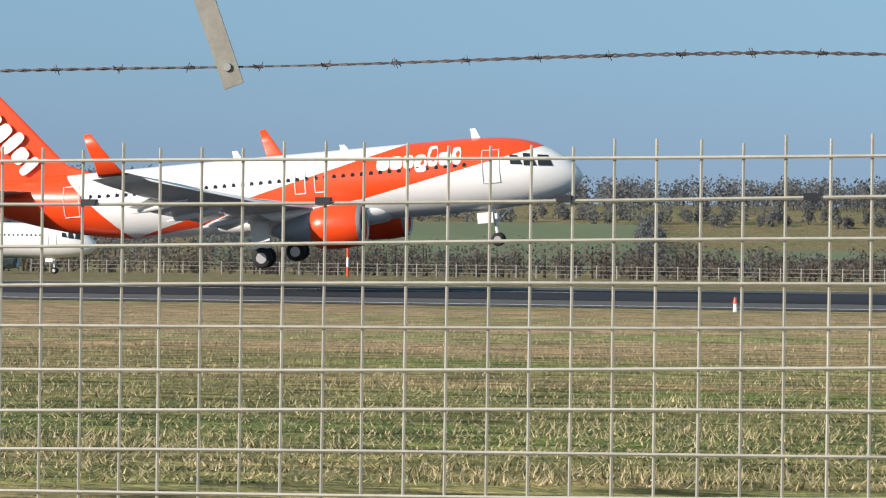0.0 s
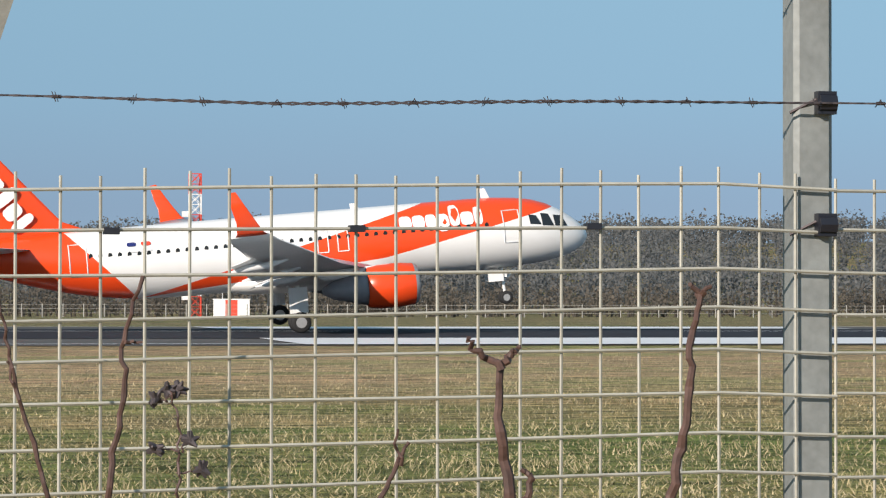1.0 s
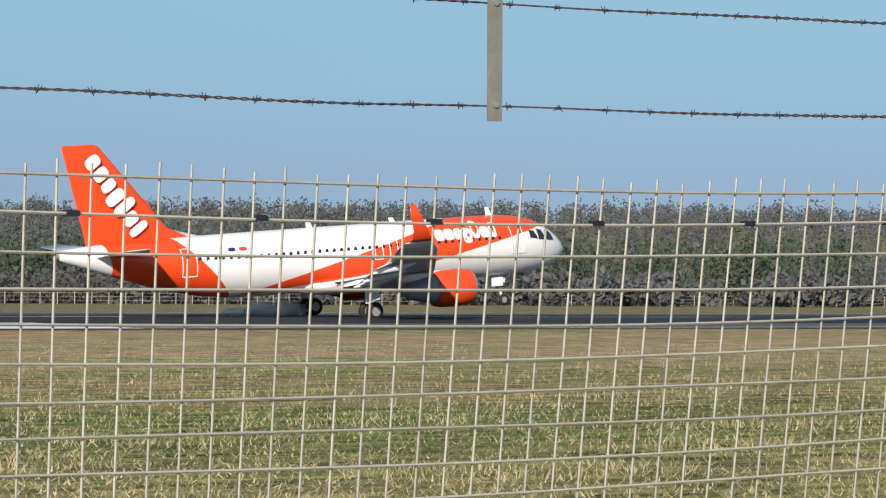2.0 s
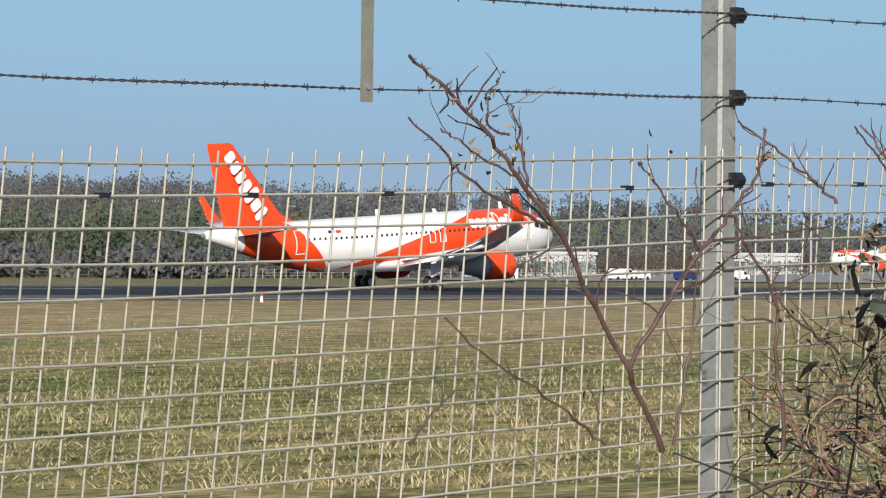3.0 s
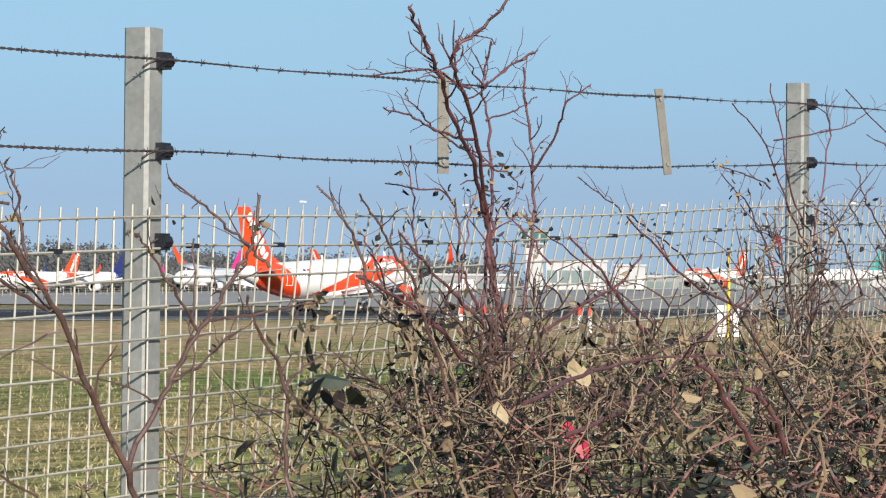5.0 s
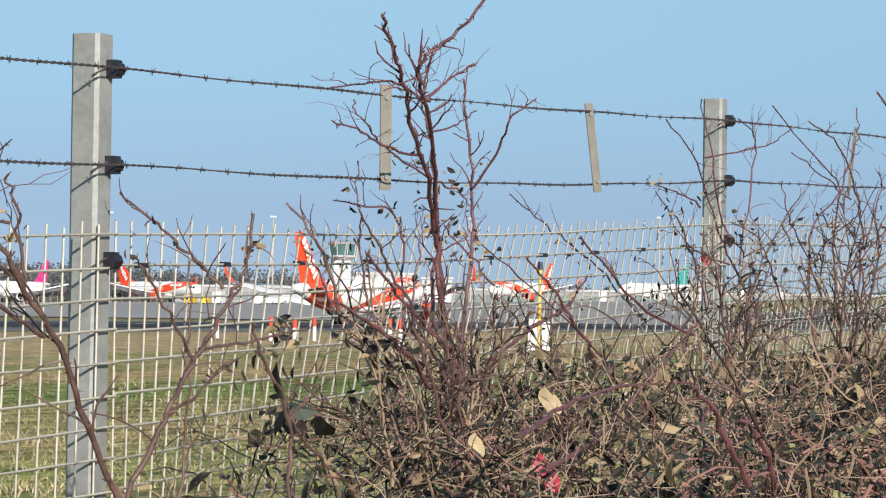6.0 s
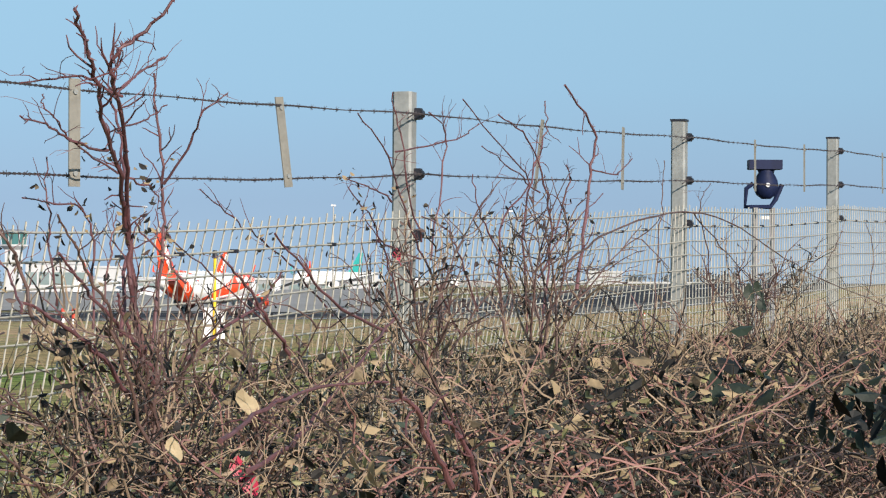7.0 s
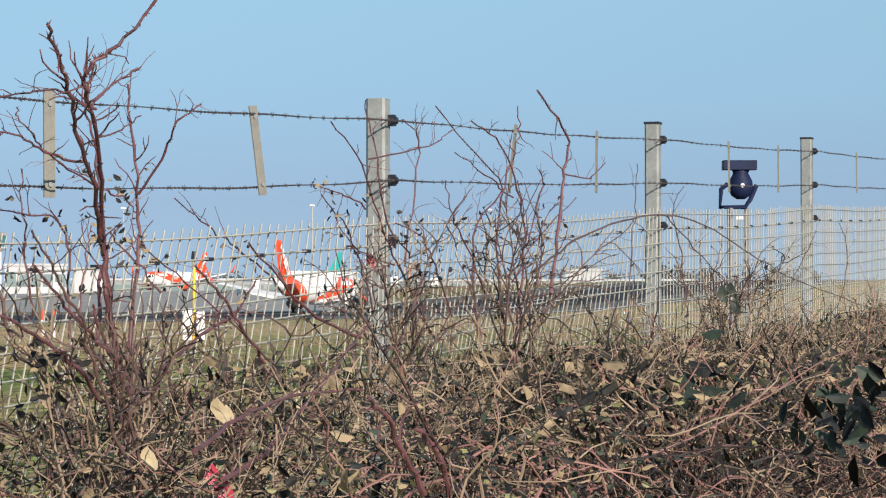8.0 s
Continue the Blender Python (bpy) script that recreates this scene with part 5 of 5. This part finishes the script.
shrub("thorn_bush", "tall bare red-stemmed thorn bush", -0.18, [
    (0.0062, [(3.835, -0.2, 1.667), (3.795, -0.2, 1.808), (3.737, -0.213, 1.886), (3.568, -0.275, 1.968), (3.394, -0.329, 2.033), (3.217, -0.389, 2.101), (3.1, -0.426, 2.143), (2.991, -0.461, 2.181)]),
    (0.0058, [(3.845, -0.2, 1.667), (3.785, -0.2, 1.788), (3.747, -0.213, 1.886), (3.548, -0.297, 1.995), (3.39, -0.356, 2.064), (3.273, -0.392, 2.105), (3.229, -0.42, 2.137), (3.258, -0.454, 2.173), (3.26, -0.52, 2.243)]),
    (0.005, [(4.205, -0.06, 1.659), (4.247, -0.06, 1.833), (4.258, -0.06, 1.931), (4.226, -0.06, 2.071), (4.205, -0.06, 2.19)]),
    (0.0034, [(4.235, -0.07, 1.98), (4.199, -0.138, 2.058), (4.144, -0.191, 2.113), (4.182, -0.22, 2.147)]),
    (0.003, [(3.447, -0.33, 2.087), (3.326, -0.33, 2.109), (3.224, -0.33, 2.101), (3.084, -0.33, 2.083)]),
    (0.0034, [(3.917, -0.09, 2.026), (3.772, -0.09, 2.041), (3.677, -0.09, 2.059), (3.573, -0.09, 2.068)]),
    (0.003, [(4.036, -0.06, 2.135), (4.152, -0.06, 2.191), (4.269, -0.06, 2.229)]),
    (0.0026, [(4.047, -0.06, 2.075), (4.173, -0.06, 2.103), (4.269, -0.06, 2.134)]),
    (0.0026, [(3.721, -0.22, 1.969), (3.828, -0.22, 1.956), (3.878, -0.22, 1.932)]),
    (0.0026, [(3.969, -0.09, 1.990), (3.844, -0.09, 2.019), (3.750, -0.09, 2.049), (3.677, -0.09, 2.087), (3.657, -0.09, 2.110)]),
    (0.0028, [(3.730, -0.09, 1.748), (3.699, -0.09, 1.826), (3.689, -0.09, 1.906), (3.677, -0.09, 2.004)]),
    (0.003, [(3.876, -0.09, 1.706), (3.866, -0.09, 1.859), (3.823, -0.09, 1.921), (3.709, -0.09, 1.925), (3.584, -0.09, 1.930)]),
    (0.0024, [(3.632, -0.22, 1.748), (3.662, -0.22, 1.855), (3.681, -0.22, 1.904)]),
    (0.003, [(5.483, 0.04, 1.727), (5.24, 0.04, 1.831), (5.031, 0.04, 1.892), (4.854, 0.04, 1.936), (4.677, 0.04, 1.989)]),
    (0.0022, [(4.554, -0.22, 1.653), (4.113, -0.22, 1.809), (3.946, -0.22, 1.859), (3.897, -0.22, 1.879)]),
    (0.002, [(3.258, -0.399, 2.113), (3.266, -0.415, 2.131), (3.213, -0.431, 2.149)]),
    (0.0048, [(3.796, -0.180, 1.697), (3.885, -0.150, 1.830), (3.952, -0.122, 1.943), (4.054, -0.060, 2.052), (4.123, -0.010, 2.148), (4.108, -0.036, 2.235)]),
    (0.0030, [(4.116, -0.010, 2.144), (4.186, -0.030, 2.183), (4.233, -0.070, 2.223)]),
    (0.0026, [(4.123, -0.010, 2.144), (4.023, -0.030, 2.186)]),
    (0.0030, [(3.466, -0.150, 1.736), (3.556, -0.080, 1.800), (3.553, -0.050, 1.842)]),
    (0.0030, [(4.155, -0.150, 1.791), (4.126, -0.100, 1.859), (4.076, -0.080, 1.904)]),
    (0.0044, [(3.793, -0.300, 1.655), (4.020, -0.300, 1.722), (4.164, -0.300, 1.757), (4.258, -0.300, 1.812)]),
], 9)
shrub("thorn_bush", "bare thorn bush growing around a fence post", -0.2, [
    (0.0034, [(5.71, 1.686), (5.47, 1.832), (5.31, 1.946), (5.17, 2.080), (4.97, 2.162)]),
    (0.003, [(5.41, 1.897), (5.30, 2.028), (5.25, 2.135), (5.20, 2.223)]),
    (0.003, [(5.47, 1.858), (5.56, 2.058), (5.59, 2.153), (5.46, 2.196)]),
    (0.0026, [(5.23, 2.093), (5.58, 2.136), (5.74, 2.160), (5.85, 2.194)]),
    (0.0026, [(5.21, 1.981), (5.06, 2.007), (4.90, 2.019)]),
    (0.003, [(5.25, 1.742), (5.17, 1.855), (5.06, 1.939), (4.91, 2.002)]),
    (0.0024, [(5.41, 1.858), (5.17, 1.886), (5.02, 1.938)]),
], 10)
shrub("thorn_bush", "spreading bare thorn bush with dark berries", -0.25, [
    (0.004, [(6.20, 1.623), (6.33, 1.898), (6.25, 2.064), (6.10, 2.172), (5.85, 2.214)]),
    (0.0036, [(6.12, 1.681), (6.07, 1.965), (6.18, 2.111), (6.27, 2.203), (6.26, 2.277)]),
    (0.0034, [(5.92, 1.683), (5.87, 1.932), (6.12, 2.059), (5.95, 2.115), (5.56, 2.232)]),
    (0.0062, [(6.57, 1.796), (6.67, 1.980), (6.73, 2.136), (6.75, 2.229), (6.45, 2.331)]),
    (0.003, [(6.73, 2.123), (6.98, 2.121), (7.18, 2.175)]),
    (0.003, [(6.20, 1.824), (6.44, 1.937), (6.85, 2.063)]),
    (0.003, [(5.97, 1.794), (5.78, 1.930), (5.69, 1.982), (5.64, 2.061)]),
    (0.0026, [(6.20, 2.040), (5.97, 2.088), (5.71, 2.131)]),
    (0.0026, [(6.36, 1.943), (6.50, 2.080), (6.47, 2.124)]),
    (0.003, [(5.69, 1.740), (5.55, 1.859), (5.45, 1.923), (5.26, 1.950)]),
], 11)
shrub("arching_cane", "long arching bramble cane", -0.3, [
    (0.0042, [(6.26, 1.853), (6.66, 1.941), (7.17, 2.005), (7.74, 2.041), (8.31, 2.022), (9.05, 1.942), (10.03, 1.850), (12.31, 1.707)]),
    (0.003, [(7.74, 2.038), (8.14, 1.945), (8.76, 1.803)]),
    (0.003, [(7.23, 1.684), (7.29, 1.913), (7.34, 2.079), (7.36, 2.179)]),
    (0.003, [(8.02, 1.730), (7.94, 1.924), (7.82, 2.061), (7.98, 2.137)]),
    (0.003, [(10.79, 1.718), (11.07, 1.928), (11.01, 2.044), (10.87, 2.098)]),
    (0.0026, [(9.80, 1.849), (10.16, 1.982), (10.34, 2.051)]),
], 12)
shrub("bramble_canes", "long crimson bramble canes lying over the hedge", -0.6, [
    (0.0052, [(3.263, -1.000, 1.482), (3.179, -1.000, 1.558), (3.084, -1.000, 1.587)]),
    (0.0056, [(3.110, -1.000, 1.494), (3.032, -1.000, 1.557), (2.955, -1.000, 1.608), (2.882, -1.000, 1.638)]),
    (0.0046, [(3.100, -0.700, 1.508), (3.421, -0.650, 1.542), (3.771, -0.600, 1.622), (4.060, -0.550, 1.675), (4.350, -0.500, 1.734)]),
    (0.0046, [(3.232, -0.450, 1.610), (3.087, -0.450, 1.683), (2.969, -0.450, 1.726), (2.857, -0.450, 1.752)]),
    (0.0042, [(3.435, -0.400, 1.621), (3.367, -0.400, 1.677), (3.258, -0.400, 1.732), (3.154, -0.400, 1.785), (3.074, -0.400, 1.827)]),
    (0.0042, [(3.597, -0.350, 1.596), (3.515, -0.350, 1.665), (3.435, -0.350, 1.722), (3.401, -0.350, 1.768)]),
    (0.0040, [(4.051, -0.400, 1.664), (3.938, -0.400, 1.722), (3.829, -0.400, 1.787), (3.712, -0.400, 1.835)]),
    (0.0038, [(4.591, -0.400, 1.699), (4.325, -0.400, 1.745), (4.140, -0.400, 1.809), (3.966, -0.400, 1.879)]),
    (0.0040, [(2.725, -0.800, 1.569), (3.018, -0.750, 1.603), (3.389, -0.700, 1.625), (3.718, -0.700, 1.624)]),
], 13)


def single_leaves():
    """The large leaves that stand out on the hedge."""
    rng = random.Random(31)
    for x, y, z, s, m, lab in ((3.33, -0.60, 1.60, 0.024, PALELEAF, "large pale tan bramble leaf"), (3.36, -0.60, 1.592, 0.018, PALELEAF, "large pale tan bramble leaf"), (3.05, -0.6, 1.54, 0.02, PALELEAF, "large pale tan bramble leaf"),
                               (3.95, -0.5, 1.60, 0.02, PALELEAF, "large pale tan bramble leaf"), (5.30, -0.18, 1.866, 0.016, REDLEAF, "small crimson leaf on a thorn twig"), (3.35, -0.6, 1.475, 0.026, REDLEAF, "crimson bramble leaf in the hedge"),
                               (3.30, -0.6, 1.50, 0.020, REDLEAF, "crimson bramble leaf in the hedge"), (8.1, -0.4, 1.80, 0.03, GREENLEAF, "dark green bramble leaf on the hedge"), (8.25, -0.4, 1.81, 0.03, GREENLEAF, "dark green bramble leaf on the hedge"), (8.3, -0.4, 1.76, 0.03, GREENLEAF, "dark green bramble leaf on the hedge"),
                               (3.02, -0.3, 1.56, 0.016, DARKLEAF, "blackened withered leaf on the hedge"), (3.06, -0.3, 1.555, 0.017, DARKLEAF, "blackened withered leaf on the hedge"), (3.12, -0.3, 1.558, 0.017, DARKLEAF, "blackened withered leaf on the hedge")):
        g = Build()
        c = Vector((x, y, z))
        a = Vector((rng.uniform(-0.4, 0.4), 0.2, 1)).normalized()
        b = Vector((0.75, -0.65, rng.uniform(-0.3, 0.3))).normalized()
        nrm = a.cross(b)
        k = [(0, -1), (0.5, -0.6), (0.72, 0.0), (0.5, 0.55), (0, 1.05), (-0.5, 0.55), (-0.72, 0.0), (-0.5, -0.6)]
        rim = [c + b * u * s + a * v * s + nrm * (abs(u) * 0.35 - 0.15 * v * v) * s for u, v in k]
        n0 = len(g.v)
        g.v += rim + [c]
        g.f += [(n0 + i, n0 + (i + 1) % 8, n0 + 8) for i in range(8)]
        g.tube([c - a * s, c - a * s * 1.7 - nrm * s * 0.2], 0.0009, 4)
        tagged(part("bramble_leaf", g, m), lab, "leaf", "large leaves")


single_leaves()


def wild_bush(x, y, z, high, wide, stems, seed, thick=1.0):
    """A fine, much-forked leafless bush that grows out of the hedge."""
    rng = random.Random(seed)
    p = thing("thorn_bush", "finely forked leafless thorn bush rising from the hedge", "thorn bush")
    dry = Build()
    for i in range(stems):
        g = Build()
        a = rng.uniform(0, 2 * math.pi)
        out = rng.uniform(0.1, 1.0) * wide
        way = Vector((math.cos(a) * out, math.sin(a) * out, high * rng.uniform(0.45, 1.0)))
        main = cane_path((x + rng.gauss(0, 0.05), y + rng.gauss(0, 0.04), z), way, way.length, -0.01, 0.13, rng, 10)
        g.tube(main, [thick * (0.0036 - 0.00026 * k) for k in range(11)], 5, cap=False)
        for k in range(3, 10):
            for _ in range(2):
                if rng.random() < 0.7:
                    d = (main[k] - main[k - 1]).normalized() + Vector((rng.gauss(0, 0.6), rng.gauss(0, 0.6), rng.gauss(0.1, 0.5)))
                    tw = cane_path(main[k], d, rng.uniform(0.04, 0.15), 0.0, 0.28, rng, 5)
                    g.tube(tw, [0.0019, 0.0018, 0.0016, 0.0014, 0.0012, 0.0009], 4, cap=False)
                    for m in (2, 3, 4):
                        if rng.random() < 0.55:
                            fine = cane_path(tw[m], tw[m] - tw[m - 1] + Vector((rng.gauss(0, 0.02), rng.gauss(0, 0.02), rng.gauss(0, 0.02))), rng.uniform(0.015, 0.05), 0.0, 0.3, rng, 3)
                            g.tube(fine, [0.0011, 0.0010, 0.0009, 0.0007], 3, cap=False)
                            if rng.random() < 0.3:
                                leaf(dry, fine[-1], rng.uniform(0.005, 0.011), rng)
        part("stem", g, STEM if i % 3 else TWIG, p)
    part("withered_leaves", dry, DARKSTEM, p, "few shrivelled dark leaves")


wild_bush(3.72, -0.28, 1.34, 0.50, 0.30, 12, 55, 1.2)
wild_bush(3.40, -0.40, 1.32, 0.42, 0.28, 9, 56, 1.1)
wild_bush(4.25, -0.25, 1.38, 0.44, 0.30, 9, 57, 1.0)
wild_bush(5.95, -0.32, 1.60, 0.50, 0.20, 13, 51)
wild_bush(5.10, -0.30, 1.58, 0.44, 0.15, 11, 52)
wild_bush(8.36, -0.35, 1.62, 0.40, 0.22, 11, 53)
wild_bush(3.22, -0.45, 1.47, 0.38, 0.20, 10, 54)


# ---- tyre smoke ----
def smoke_material():
    m = bpy.data.materials.new("thin_blue_smoke")
    m.use_nodes = True
    n, l = m.node_tree.nodes, m.node_tree.links
    mx, tr = n.new("ShaderNodeMixShader"), n.new("ShaderNodeBsdfTransparent")
    mx.inputs[0].default_value = 0.42
    n["Principled BSDF"].inputs["Base Color"].default_value = (0.62, 0.66, 0.72, 1)
    n["Principled BSDF"].inputs["Roughness"].default_value = 1.0
    l.new(tr.outputs[0], mx.inputs[1]); l.new(n["Principled BSDF"].outputs[0], mx.inputs[2])
    l.new(mx.outputs[0], n["Material Output"].inputs[0])
    return m


SMOKE = smoke_material()


def smoke_puff(wide, high, seed):
    """A low, uneven wisp of smoke."""
    g = Build()
    rings = []
    for i in range(1, 10):
        a = math.pi * i / 10
        ring = []
        for j in range(14):
            b = 2 * math.pi * j / 14
            d = Vector((math.cos(a), math.sin(a) * math.cos(b), math.sin(a) * math.sin(b)))
            k = 1 + 0.45 * noise.noise(d * 1.8 + Vector((seed * 3.1, 0, 0)))
            ring.append((d.x * wide * k, d.y * wide * 0.6 * k, d.z * high * k))
        rings.append(ring)
    g.loft(rings)
    return solid("tyre_smoke", g, SMOKE, "thin bluish puff of tyre smoke on the runway", "smoke", "", True, "puffs of tyre smoke")


PUFFS = [(smoke_puff(w, h, i), x, y, z) for i, (x, y, z, w, h) in enumerate((
    (94.3, 162.0, 0.75, 0.9, 0.42), (93.2, 161.6, 0.85, 1.1, 0.50), (92.0, 162.3, 0.80, 1.2, 0.48), (90.8, 161.8, 0.70, 1.1, 0.38), (93.6, 162.5, 0.65, 0.8, 0.35), (89.6, 162.1, 0.62, 1.0, 0.30)))]


# ---- what moves ----
def motions():
    """The landing run: near wheels down first, wings level as the far wheels settle."""
    rows = []
    for t, x, z, pitch, bank, crab in (
            (0.0, -36.9, 2.00, 5.3, 3.2, 2.4), (0.5, -4.8, 1.58, 5.2, 3.2, 2.0), (1.0, 27.0, 1.05, 5.1, 3.0, 0.9), (1.5, 62.2, 0.58, 4.9, 2.8, 0.1),
            (2.0, 95.6, 0.36, 4.5, 2.0, 0), (2.2, 108.6, 0.33, 4.4, 1.6, 0), (3.3, 176.5, 0.29, 3.4, 0.2, 0), (3.5, 187.9, 0.29, 3.3, 0.0, 0),
            (4.0, 216.5, 0.29, 3.1, 0.0, 0), (4.7, 258.0, 0.29, 2.9, 0.0, 0), (5.8, 320.3, 0.29, 2.3, 0.0, 0), (6.5, 359.7, 0.29, 1.6, 0.0, 0),
            (7.0, 387.8, 0.29, 1.3, 0.0, 0), (8.0, 442.6, 0.29, 1.0, 0.0, 0)):
        rows.append((t, pose(x, 158.4 + (x - 100) * math.tan(YAW_RWY), z, bank, -pitch, -0.13 - crab)))
    walk(plane, rows)
    # smoke rises off the far tyres as they touch, drifts and sinks away
    for i, (puff, x, y, z) in enumerate(PUFFS):
        up = 1.82 + 0.012 * (6 - i)
        walk(puff, [(t, pose(x + dx, y, h)) for t, dx, h in ((0.0, -2.0, -1.5), (up, -1.5, -1.5), (up + 0.12, 0.0, z), (2.2, 2.2, z + 0.08), (2.7, 4.0, z + 0.05), (3.1, 5.0, -1.5), (8.0, 5.0, -1.5))])
    # the undercarriage hangs in the air and settles as the wheels take the weight
    for leg in plane.children:
        if leg.name.startswith("main_gear"):
            walk(leg, [(t, pose(0, 0, -d)) for t, d in ((0.0, 0.28), (0.5, 0.38), (1.0, 0.55), (1.5, 0.30), (2.0, 0.06), (2.2, 0.0), (8.0, 0.0))])
        elif leg.name.startswith("nose_gear"):
            walk(leg, [(t, pose(0, 0, -d)) for t, d in ((0.0, 0.25), (1.5, 0.25), (2.2, 0.2), (8.0, 0.2))])


motions()
